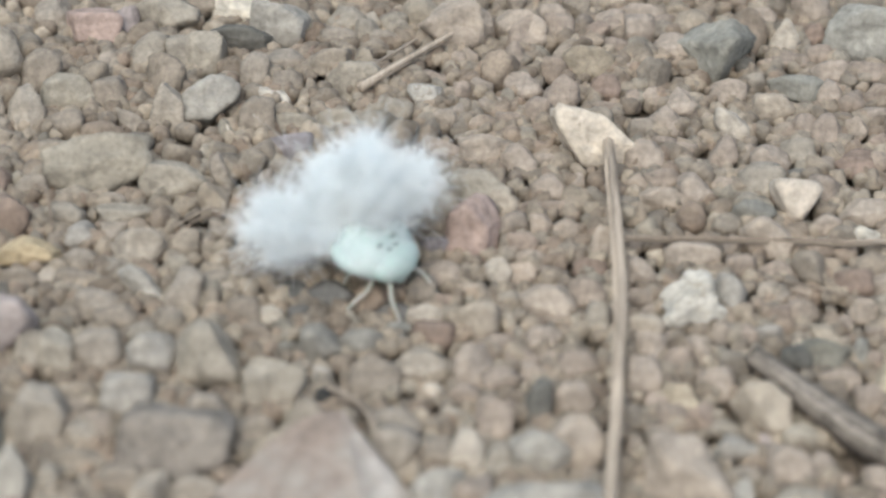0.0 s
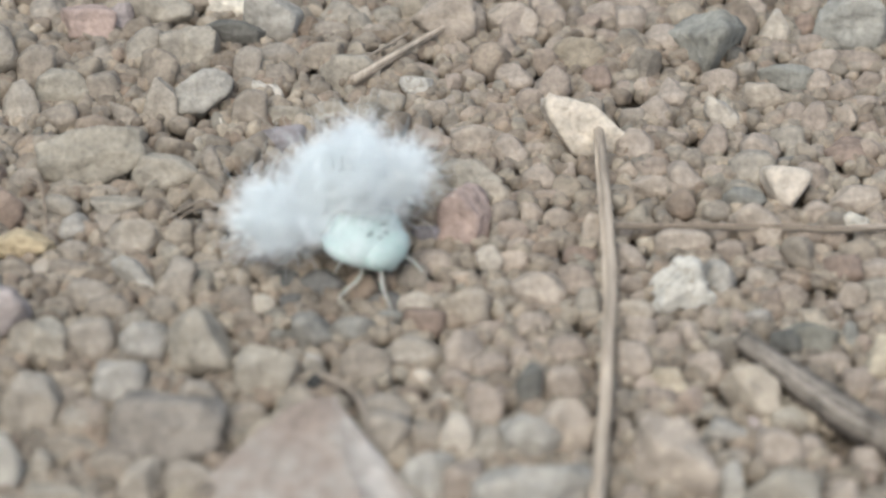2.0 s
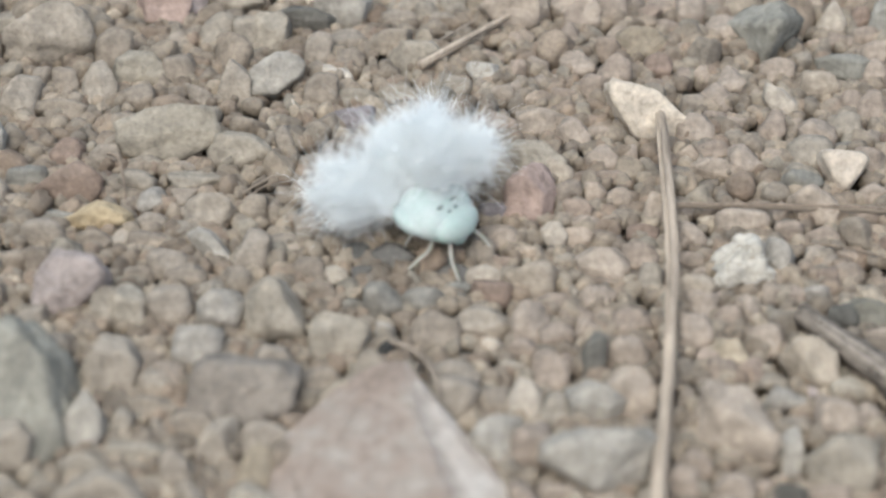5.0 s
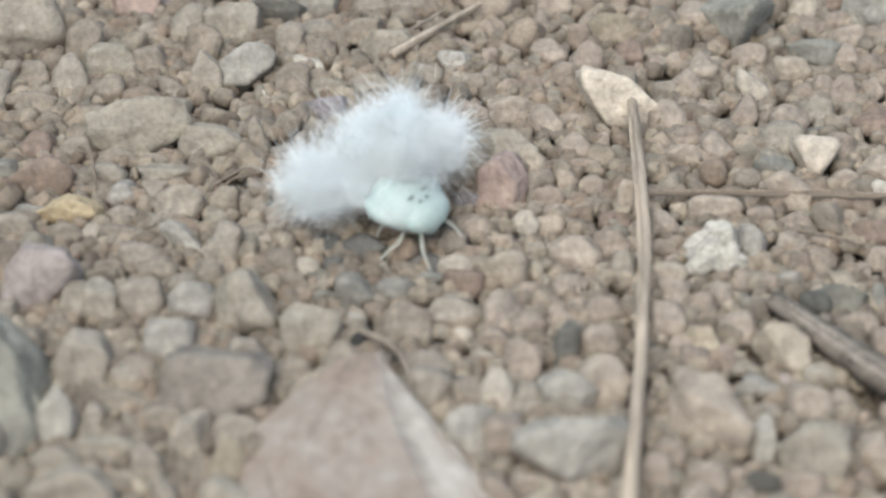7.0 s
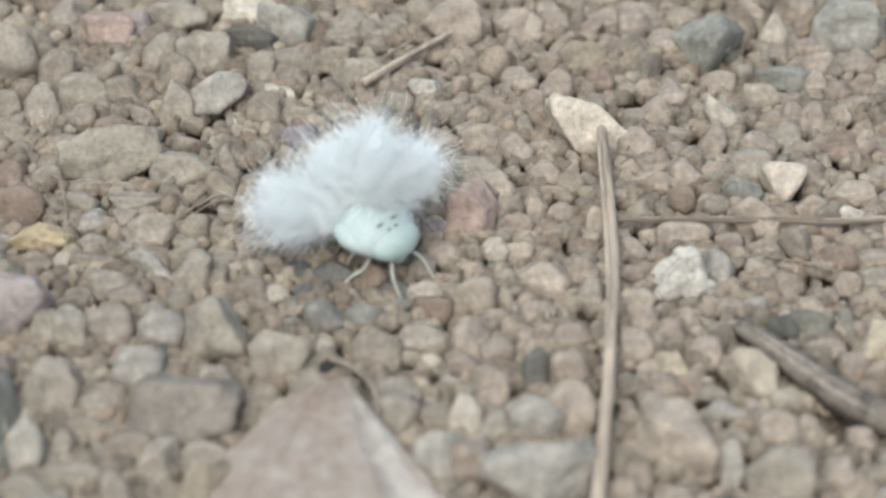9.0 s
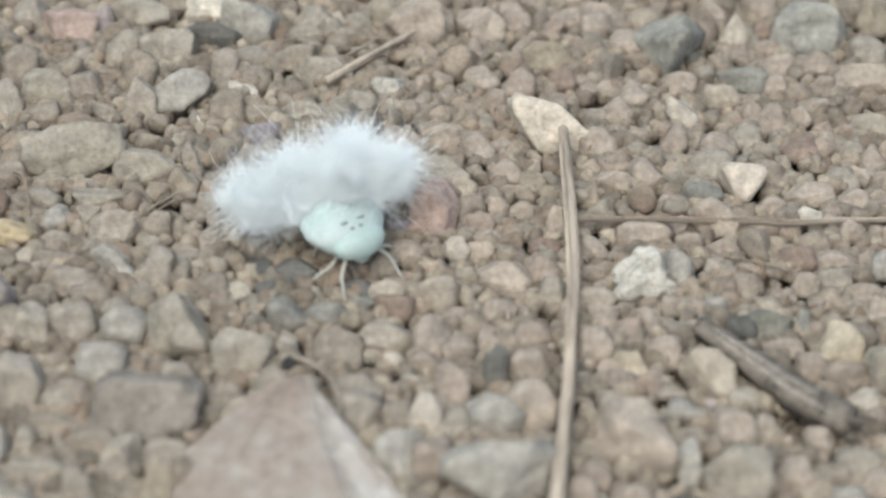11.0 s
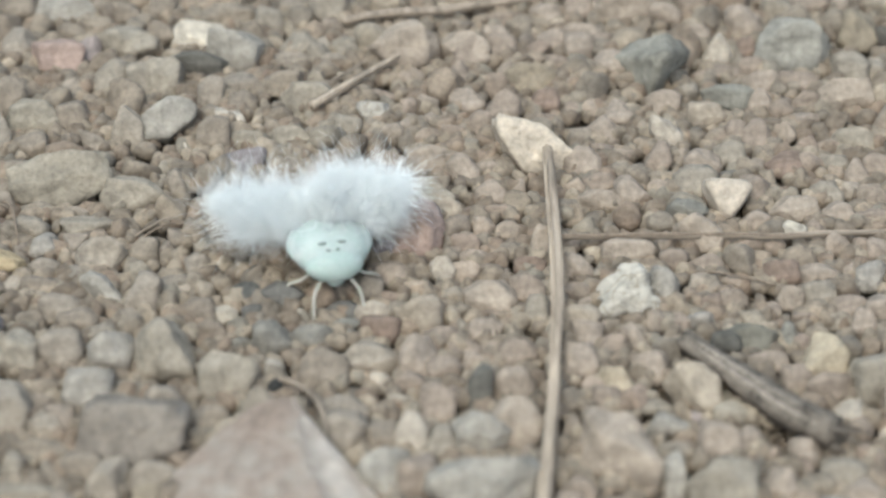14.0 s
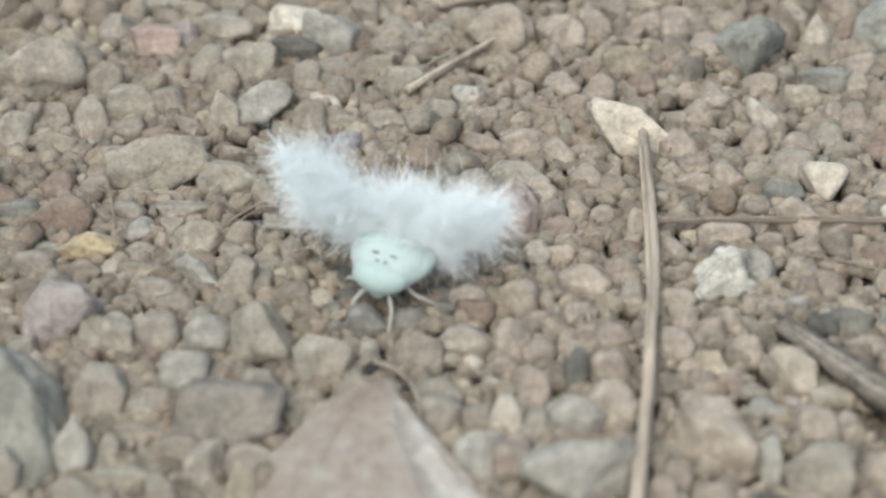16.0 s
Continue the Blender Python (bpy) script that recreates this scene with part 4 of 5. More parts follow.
pebble(32.02, 11.92, 0.08, 3.53, 1.94, -1, "g", 1419, "12")
pebble(34.68, 13.52, 0.38, 2.93, 3.29, -1, "m", 1420, "11")
pebble(26.80, 9.04, 0.14, 3.05, 2.13, -1, "r", 1421, "34")
pebble(24.97, 8.80, -0.06, 1.52, 1.48, -1, "m", 1422, "r")
pebble(28.65, 8.99, 0.07, 2.00, 1.91, -1, "n2", 1423, "r")
pebble(30.35, 9.24, 0.05, 2.44, 1.83, -41, "g", 1424, "r")
pebble(31.55, 7.76, 0.08, 1.95, 2.77, -1, "m", 1425, "12")
pebble(32.97, 8.56, 0.20, 2.34, 2.34, -1, "n2", 1426, "1")
pebble(24.27, 5.97, 0.19, 2.36, 2.31, -1, "n2", 1427, "2")
pebble(26.20, 5.94, -0.13, 2.36, 1.24, -1, "g", 1428, "12")
pebble(29.23, 5.89, 0.07, 2.40, 1.88, -1, "g", 1429, "12")
pebble(30.87, 6.23, 0.06, 1.72, 1.46, -1, "c2", 1430, "r")
pebble(32.30, 5.62, 0.06, 2.14, 1.88, -1, "m", 1431, "2")
pebble(26.82, 4.11, 0.12, 3.82, 2.08, -1, "m", 1432, "11")
pebble(29.69, 3.78, 0.06, 3.18, 1.86, -1, "m", 1433, "1122")
pebble(32.19, 3.44, -0.00, 2.96, 1.65, -1, "n2", 1434, "12")
pebble(26.62, 1.74, 0.11, 1.85, 1.64, -1, "w", 1435, "r")
pebble(24.06, 2.81, 0.06, 2.53, 1.86, -1, "m", 1436, "112")
pebble(23.63, 0.39, -0.01, 2.08, 1.62, -1, "m", 1437, "12")
pebble(25.02, 0.34, -0.08, 1.87, 1.42, -1, "n2", 1438, "r")
pebble(27.93, 1.53, -0.06, 1.47, 2.26, -1, "n2", 1439, "r")
pebble(29.27, 0.53, 0.05, 1.88, 1.83, -1, "m", 1440, "12")
pebble(30.72, 0.09, -0.05, 1.50, 1.83, -1, "n2", 1441, "r")
pebble(31.98, -0.02, 0.05, 1.91, 1.83, -1, "m", 1442, "2")
pebble(25.29, -2.80, 0.16, 2.46, 2.21, -1, "r", 1443, "34")
pebble(27.70, -2.63, 0.04, 3.32, 1.80, -1, "m", 1444, "12")
pebble(29.56, -2.34, -0.18, 1.23, 2.22, -1, "m", 1445, "r")
pebble(30.93, -2.85, 0.26, 2.13, 2.21, -1, "k", 1446, "1")
pebble(25.58, -4.87, 0.03, 2.11, 1.78, -1, "m", 1447, "12")
pebble(27.46, -4.50, 0.10, 2.48, 1.99, -1, "g", 1448, "12")
pebble(24.31, -6.25, -0.08, 1.41, 1.57, -1, "m", 1449, "r")
pebble(29.35, -5.85, 0.09, 2.66, 1.98, -1, "n2", 1450, "12")
pebble(29.85, -7.41, 0.05, 1.84, 2.36, -1, "m", 1451, "12")
pebble(31.56, -6.44, 0.27, 3.05, 2.57, -1, "m", 1452, "2")
pebble(26.57, -6.89, -0.09, 2.25, 1.36, -1, "n2", 1453, "r")
pebble(28.34, -6.87, -0.09, 2.25, 1.36, -1, "g", 1454, "12")
pebble(22.63, -9.18, 0.39, 3.72, 1.98, -1, "d4", 1455, "12")
pebble(25.05, -8.81, 0.13, 1.11, 2.22, -1, "b", 1456, "r")
pebble(25.92, -9.30, -0.07, 1.43, 1.74, -1, "n2", 1457, "r")
pebble(26.89, -11.46, 0.44, 3.12, 3.98, -1, "y3", 1458, "12")
pebble(23.55, -10.83, -0.03, 2.75, 1.57, -1, "m", 1459, "12")
pebble(25.14, -12.80, 0.15, 2.17, 2.41, -1, "n2", 1460, "2")
pebble(26.97, -13.80, 0.26, 3.12, 2.55, -1, "n2", 1461, "34")
pebble(30.08, -13.20, 0.67, 3.90, 4.09, -1, "g", 1462, "1")
pebble(27.77, -15.58, 0.20, 2.33, 1.95, -1, "c2", 1463, "r")
pebble(28.48, -16.87, -0.02, 1.59, 1.82, -1, "n2", 1464, "r")
pebble(30.39, -17.07, -0.19, 2.12, 1.21, -1, "m", 1465, "r")
pebble(20.72, -15.96, 0.14, 2.13, 2.13, -1, "g", 1466, "12")
pebble(21.70, -18.11, 0.02, 1.73, 2.30, -1, "m", 1467, "12")
pebble(22.88, -18.93, -0.20, 1.16, 1.35, -1, "n2", 1468, "r")
pebble(25.02, -18.84, 0.07, 2.29, 1.91, -1, "m", 1469, "2")
pebble(24.63, -20.19, -0.10, 1.34, 1.71, -1, "n2", 1470, "r")
pebble(23.03, -21.81, 0.17, 2.25, 2.51, -1, "m", 1471, "12")
pebble(27.02, -20.62, 0.12, 3.19, 2.08, -1, "g", 1472, "12")
pebble(26.08, -21.78, -0.10, 2.07, 1.33, -1, "m", 1473, "r")
pebble(27.76, -22.37, 0.17, 2.42, 2.24, -1, "m", 1474, "12")
pebble(28.50, -18.91, -0.05, 1.50, 1.54, -1, "n2", 1475, "r")
pebble(25.99, -23.58, 0.12, 2.41, 1.68, -1, "k", 1476, "12")
pebble(29.25, -20.01, 0.00, 1.68, 2.09, -1, "n2", 1477, "r")
pebble(24.45, -23.03, 0.01, 1.68, 1.68, -1, "n2", 1478, "2")
pebble(29.48, -22.75, 0.05, 1.83, 1.83, -1, "g", 1479, "12")
pebble(31.59, -11.41, 0.25, 2.50, 2.74, -1, "n2", 1480, "r")
pebble(31.11, -15.12, 0.19, 2.30, 3.06, -1, "m", 1481, "2")
pebble(22.55, -23.81, -0.04, 1.82, 1.53, -1, "n2", 1482, "r")
pebble(-27.36, 21.71, 0.36, 2.86, 2.96, -1, "o", 1483, "2")
pebble(-26.24, 22.74, -0.08, 1.40, 1.58, -1, "t", 1484, "r")
pebble(-24.21, 20.13, 0.39, 4.13, 2.98, -1, "p", 1485, "34")
pebble(-22.14, 20.95, 0.08, 1.94, 2.77, -1, "v", 1486, "34")
pebble(-24.38, 26.15, 0.44, 4.72, 2.74, -1, "k", 1487, "12")
pebble(-21.60, 26.26, 0.14, 2.13, 2.13, -1, "t", 1488, "r")
pebble(-20.03, 26.15, 0.07, 2.36, 1.89, -1, "t", 1489, "2")
pebble(-22.55, 25.15, -0.10, 3.58, 1.32, -1, "o", 1490, "12")
pebble(-23.60, 23.82, -0.02, 2.10, 1.59, -1, "t", 1491, "r")
pebble(-19.49, 22.01, 0.39, 4.86, 2.96, -1, "g", 1492, "12")
pebble(-17.29, 26.85, 0.13, 2.08, 2.23, -1, "t", 1493, "2")
pebble(-17.25, 23.89, 0.09, 2.62, 1.96, -1, "t", 1494, "12")
pebble(-15.82, 27.01, -0.24, 1.71, 1.04, -41, "o", 1495, "r")
pebble(-15.37, 28.68, -0.18, 3.06, 1.24, -1, "t", 1496, "r")
pebble(-14.32, 23.11, 0.37, 4.19, 2.51, -1, "w", 1497, "14")
pebble(-12.72, 25.99, 0.15, 5.15, 2.17, -1, "t", 1498, "12")
pebble(-9.45, 25.41, 0.22, 2.54, 2.40, -1, "g", 1499, "2")
pebble(-14.07, 19.21, 0.75, 4.33, 1.83, -1, "d", 1500, "12")
pebble(-11.52, 20.95, 0.61, 4.33, 3.31, -1, "k", 1501, "2")
pebble(-7.17, 26.11, 0.07, 2.13, 1.89, -1, "t", 1502, "r")
pebble(-7.57, 27.68, 0.07, 2.38, 1.90, -1, "o", 1503, "2")
pebble(-5.10, 27.03, 0.24, 3.13, 2.47, -1, "g", 1504, "34")
pebble(-4.65, 25.22, -0.06, 1.70, 1.46, -1, "o", 1505, "r")
pebble(-7.00, 22.31, 0.18, 2.97, 2.27, -1, "g", 1506, "12")
pebble(-5.26, 22.45, 0.02, 1.81, 1.72, -1, "o", 1507, "r")
pebble(-3.71, 22.26, 0.07, 2.04, 1.90, -1, "g", 1508, "r")
pebble(-7.40, 20.63, -0.03, 2.77, 1.57, -1, "o", 1509, "12")
pebble(0.65, 21.70, 0.73, 5.82, 4.11, -1, "m", 1510, "112")
pebble(4.74, 24.92, -0.02, 1.65, 1.60, -1, "m", 1511, "r")
pebble(5.03, 21.78, 0.39, 3.70, 2.96, -1, "m", 1512, "12")
pebble(7.87, 26.34, -0.07, 3.03, 1.42, -1, "n2", 1513, "12")
pebble(7.29, 23.21, 0.19, 2.29, 2.52, -1, "m", 1514, "2")
pebble(11.03, 26.96, 0.07, 2.56, 1.90, -1, "m", 1515, "r")
pebble(11.36, 23.70, 0.05, 2.57, 1.82, -1, "m", 1516, "12")
pebble(13.66, 24.49, 0.05, 3.01, 1.83, -1, "m", 1517, "12")
pebble(10.27, 22.23, 0.04, 2.04, 1.81, -1, "n2", 1518, "r")
pebble(16.51, 27.11, 0.40, 5.46, 2.99, -1, "m", 1519, "1")
pebble(19.87, 26.90, 0.14, 2.61, 2.14, -1, "m", 1520, "2")
pebble(21.91, 24.71, 0.05, 2.35, 1.83, -1, "m", 1521, "12")
pebble(22.33, 28.71, 0.02, 3.06, 1.72, -1, "n2", 1522, "12")
pebble(25.60, 25.57, 0.41, 3.06, 3.02, -1, "m", 1523, "r")
pebble(13.49, 27.64, 0.21, 2.38, 2.38, -1, "n2", 1524, "r")
pebble(8.76, 28.62, -0.01, 2.87, 1.63, -1, "n2", 1525, "12")
pebble(28.29, 28.18, 0.22, 2.63, 2.39, -1, "g", 1526, "12")
pebble(30.98, 28.52, 0.19, 3.35, 2.30, -1, "n2", 1527, "2")
pebble(33.06, 28.65, -0.01, 1.63, 2.40, -1, "m", 1528, "r")
pebble(-1.42, 29.34, -0.19, 2.88, 1.20, -1, "n2", 1529, "r")
pebble(1.76, 29.32, -0.04, 4.32, 1.54, -1, "g", 1530, "12")
pebble(-27.99, 26.63, 0.41, 3.12, 3.02, -1, "t", 1531, "12")
pebble(-5.94, 15.21, -0.35, 4.4, 4.2, -2, "g", 1900, "12", deep=0.35)
pebble(15.39, -5.30, 0.90, 4.52, 3.60, -2, "W", 1901, "a2", rough=0.26)
pebble(17.58, -4.35, 0.30, 2.19, 2.97, 0, "k", 1902, "24", rough=0.2)
pebble(-31.98, 6.36, -0.18, 1.36, 1.04, -1, "u", 382)
pebble(-30.58, 5.89, -0.18, 1.44, 1.04, -1, "u", 383)
pebble(-29.33, 6.57, -0.18, 1.36, 1.04, -1, "u", 384)
pebble(-27.95, 6.00, -0.15, 1.44, 1.12, -1, "u", 385)
pebble(-26.71, 6.77, -0.18, 1.36, 1.04, -1, "u", 386)
pebble(-31.05, 4.57, -0.21, 1.27, 0.95, -1, "u", 387)
pebble(-29.59, 4.37, -0.18, 1.35, 1.03, -1, "u", 388)
pebble(-28.09, 4.37, -0.21, 1.27, 0.95, -1, "u", 389)
pebble(-26.80, 4.77, -0.18, 1.35, 1.03, -1, "u", 390)
pebble(-25.85, 6.06, -0.20, 1.20, 0.96, -1, "u", 391)
small_pebbles()


# ---- plant remains and wood ----
def front_rock():
    """The large angular rock: a blunt ridge with a mottled pinkish side and a whitish side."""
    corners = [(-5.35, -17.1, 2.4), (-6.7, -17.2, 2.25), (-8.1, -17.75, 1.8), (-4.38, -22.68, 3.1), (-2.5, -28.5, 3.3), (-1.5, -34.0, 3.3),
               (-9.7, -19.1, 1.45), (-12.2, -22.4, 1.1), (-12.5, -25.4, 0.9), (-12.9, -34.0, 0.7), (-9.0, -25.0, 2.3), (-8.5, -34.0, 2.6),
               (-4.45, -18.8, 1.5), (-2.3, -20.3, 0.6), (1.5, -25.7, 0.2), (5.4, -34.0, 0.0),
               (-6.0, -17.9, -1.4), (-12.2, -22.8, -2.4), (-12.9, -34.0, -2.4), (5.0, -34.0, -2.4), (-2.2, -20.4, -2.4)]
    bm = bmesh.new()
    for c in corners:
        bm.verts.new(Vector(c) * MM)
    res = bmesh.ops.convex_hull(bm, input=bm.verts[:])
    bmesh.ops.delete(bm, geom=[g for g in res["geom_interior"] if isinstance(g, bmesh.types.BMVert)], context="VERTS")
    bmesh.ops.bevel(bm, geom=bm.edges[:], offset=0.35 * MM, segments=2, profile=0.6, affect="EDGES", clamp_overlap=True)
    bmesh.ops.triangulate(bm, faces=bm.faces[:])
    bmesh.ops.subdivide_edges(bm, edges=[e for e in bm.edges if e.calc_length() > 0.8 * MM], cuts=4, use_grid_fill=True)
    bm.normal_update()
    for v in bm.verts:
        v.co += v.normal * (noise.noise(v.co * 420) * 0.22 + noise.noise(v.co * 1300) * 0.07) * MM
    me = bpy.data.meshes.new("rock")
    bm.to_mesh(me)
    bm.free()
    me.shade_smooth()
    m, nt, bsdf = nodes_of("two_sided_rock")
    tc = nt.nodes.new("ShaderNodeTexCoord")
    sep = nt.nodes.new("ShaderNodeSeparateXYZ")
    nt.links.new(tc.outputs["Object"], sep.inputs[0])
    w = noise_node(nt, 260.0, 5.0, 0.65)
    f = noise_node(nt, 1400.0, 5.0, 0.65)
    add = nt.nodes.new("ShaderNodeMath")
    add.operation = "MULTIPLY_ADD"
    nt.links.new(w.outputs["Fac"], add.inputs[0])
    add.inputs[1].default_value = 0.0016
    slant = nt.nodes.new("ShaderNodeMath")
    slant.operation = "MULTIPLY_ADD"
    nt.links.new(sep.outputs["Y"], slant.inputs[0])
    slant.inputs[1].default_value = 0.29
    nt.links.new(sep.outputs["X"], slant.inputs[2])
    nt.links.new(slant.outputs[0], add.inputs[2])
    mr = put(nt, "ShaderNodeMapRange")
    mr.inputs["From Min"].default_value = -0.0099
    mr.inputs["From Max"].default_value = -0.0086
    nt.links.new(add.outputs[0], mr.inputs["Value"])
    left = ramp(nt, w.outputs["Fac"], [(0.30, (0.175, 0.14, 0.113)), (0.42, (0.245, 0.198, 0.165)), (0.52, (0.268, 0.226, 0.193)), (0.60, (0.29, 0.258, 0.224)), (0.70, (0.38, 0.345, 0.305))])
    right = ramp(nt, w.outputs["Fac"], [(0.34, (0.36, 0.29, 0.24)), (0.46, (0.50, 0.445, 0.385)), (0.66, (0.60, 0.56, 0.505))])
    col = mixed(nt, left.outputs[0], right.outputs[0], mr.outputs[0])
    gr = ramp(nt, f.outputs["Fac"], [(0.3, (0.75, 0.74, 0.73)), (0.6, (1.1, 1.1, 1.1))])
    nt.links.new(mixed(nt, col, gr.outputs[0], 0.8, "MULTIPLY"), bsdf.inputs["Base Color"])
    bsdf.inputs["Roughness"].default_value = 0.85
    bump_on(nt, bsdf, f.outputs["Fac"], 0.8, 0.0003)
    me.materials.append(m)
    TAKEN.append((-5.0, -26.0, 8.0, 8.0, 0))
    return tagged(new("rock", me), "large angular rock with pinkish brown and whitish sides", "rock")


front_rock()
stalk("dry_stalk", [(10.5, 9.42, 1.5), (10.58, 4.3, 1.7), (10.67, -2.36, 1.95), (10.6, -7.22, 1.95), (10.31, -11.74, 1.85), (10.07, -16.05, 1.75), (9.57, -21.08, 1.65), (9.1, -25.83, 1.55), (8.75, -30.5, 1.4), (8.5, -34.0, 1.3)],
      0.30, 0.35, STRAW, "long dry straw stalk lying across the gravel", "stalk", 11, ridge=0.22, count=80, bend=0.02,
      strips=((0.02, 0.48, 165, 0.16, FIBRE, "fibre"), (0.05, 0.5, 75, 0.08, FIBRE, "fibre"), (0.46, 0.98, 200, 0.17, FIBRE, "fibre"), (0.44, 0.98, 30, 0.2, STRAW, "sheath"), (0.0, 0.45, 20, 0.17, STRAW, "sheath")), splinters=2)
stalk("dry_stalk", [(9.3, -0.1, 0.8), (11.18, -0.12, 1.0), (14.14, -0.16, 1.1), (17.78, 0.1, 1.0), (22.6, 0.27, 0.95), (25.26, 0.24, 0.95), (27.92, 0.8, 0.8), (30.93, 1.13, 0.7), (36.0, 1.6, 0.6)],
      0.26, 0.16, RUST, "thin brown dry stem under the straw stalk", "stalk", 12, count=60, strips=((0.05, 0.7, 60, 0.12, ROOT, "fibre"), (0.4, 0.95, 150, 0.09, STRAW, "fibre")))
stalk("dry_stalk", [(-5.75, 14.12, 0.8), (-1.76, 18.25, 0.9), (2.4, 22.4, 1.1)],
      0.29, 0.22, STRAW, "short broken straw on a flat grey stone", "stalk", 13, count=40, strips=((0.03, 0.95, 150, 0.12, RUST, "fibre"), (0.1, 0.98, 40, 0.11, FIBRE, "sheath")))
stalk("dry_stalk", [(-5.2, 16.8, 0.5), (-3.49, 18.42, 0.6), (-2.0, 19.9, 0.7)],
      0.14, 0.10, RUST, "thin brown splinter beside the short straw", "stalk", 14, count=24)
stalk("dry_stalk", [(-3.9, 25.0, 0.6), (-0.88, 25.74, 0.85), (2.86, 26.13, 0.9), (5.79, 26.95, 0.9), (10.5, 28.4, 0.7)],
      0.31, 0.25, FIBRE, "dull dry straw lying behind the tan plate", "stalk", 15, count=50, strips=((0.05, 0.95, 140, 0.16, FIBRE, "fibre"),))
stalk("dead_stick", [(18.35, -10.1, 1.0), (19.75, -11.85, 1.15), (21.6, -14.05, 1.2), (24.05, -16.5, 1.15), (26.6, -18.2, 0.95)],
      0.62, 1.12, WOOD, "dark grey weathered stick with a frayed end", "stick", 16, sides=18, ridge=0.2, count=70,
      strips=((0.1, 0.95, 88, 0.26, BARK, "bark_strip"), (0.2, 1.0, 55, 0.2, BARK, "bark_strip"), (0.06, 0.8, 118, 0.16, WOOD, "bark_strip"), (0.35, 1.0, 30, 0.13, WOOD, "bark_strip"), (0.3, 1.0, 160, 0.14, WOOD, "bark_strip")), splinters=6)
stalk("rootlet", [(-17.15, -1.77, 0.2), (-16.13, -0.95, 0.9), (-14.6, 0.32, 1.2), (-12.88, 1.48, 0.4)], 0.09, 0.06, ROOT, "thin arched brown rootlet", "rootlet", 17, 6)
stalk("rootlet", [(-16.6, 0.1, 0.3), (-15.7, 0.4, 0.8), (-14.4, 1.25, 1.0), (-12.9, 1.1, 0.4)], 0.10, 0.07, RUST, "thin pinkish brown rootlet on the gravel", "rootlet", 21, 6)
stalk("rootlet", [(-26.07, 3.71, 0.2), (-24.84, 1.85, 1.4), (-24.23, -0.08, 1.2), (-23.75, -2.01, 0.0)], 0.10, 0.07, ROOT, "thin arched brown rootlet", "rootlet", 18, 6)
stalk("rootlet", [(-6.3, -13.9, 0.9), (-5.0, -15.0, 1.3), (-4.02, -16.28, 1.5), (-3.49, -17.78, 1.6), (-3.31, -19.17, 1.6), (-3.47, -19.93, 1.2)], 0.2, 0.11, FIBRE, "curved tan dry leaf stalk behind the rock", "rootlet", 19, 6)
stalk("rootlet", [(19.0, -2.6, 0.2), (21.13, -3.0, 0.6), (23.89, -3.8, 0.6), (26.0, -4.3, 0.2)], 0.09, 0.06, ROOT, "short brown fibre on the gravel", "rootlet", 20, 6)


# ---- the insect ----
def ovoid(w, l, h, front=0.0, level=4):
    """A smooth egg, narrower towards -y by front."""
    v, f = BALL[level]
    v = v.copy()
    k = 1 - front * np.clip(-v[:, 1], 0, 1) ** 1.5
    v[:, 0] *= k
    v[:, 2] *= 1 - 0.5 * front * np.clip(-v[:, 1], 0, 1) ** 1.5
    return v * np.array([w, l, h]) / 2, f


def placed(vf, x, y, z, tilt=0.0):
    v, f = vf
    c, s = math.cos(radians(tilt)), math.sin(radians(tilt))
    r = np.stack([v[:, 0], v[:, 1] * c - v[:, 2] * s, v[:, 1] * s + v[:, 2] * c], 1)
    return (r + [x, y, z]) * MM, f


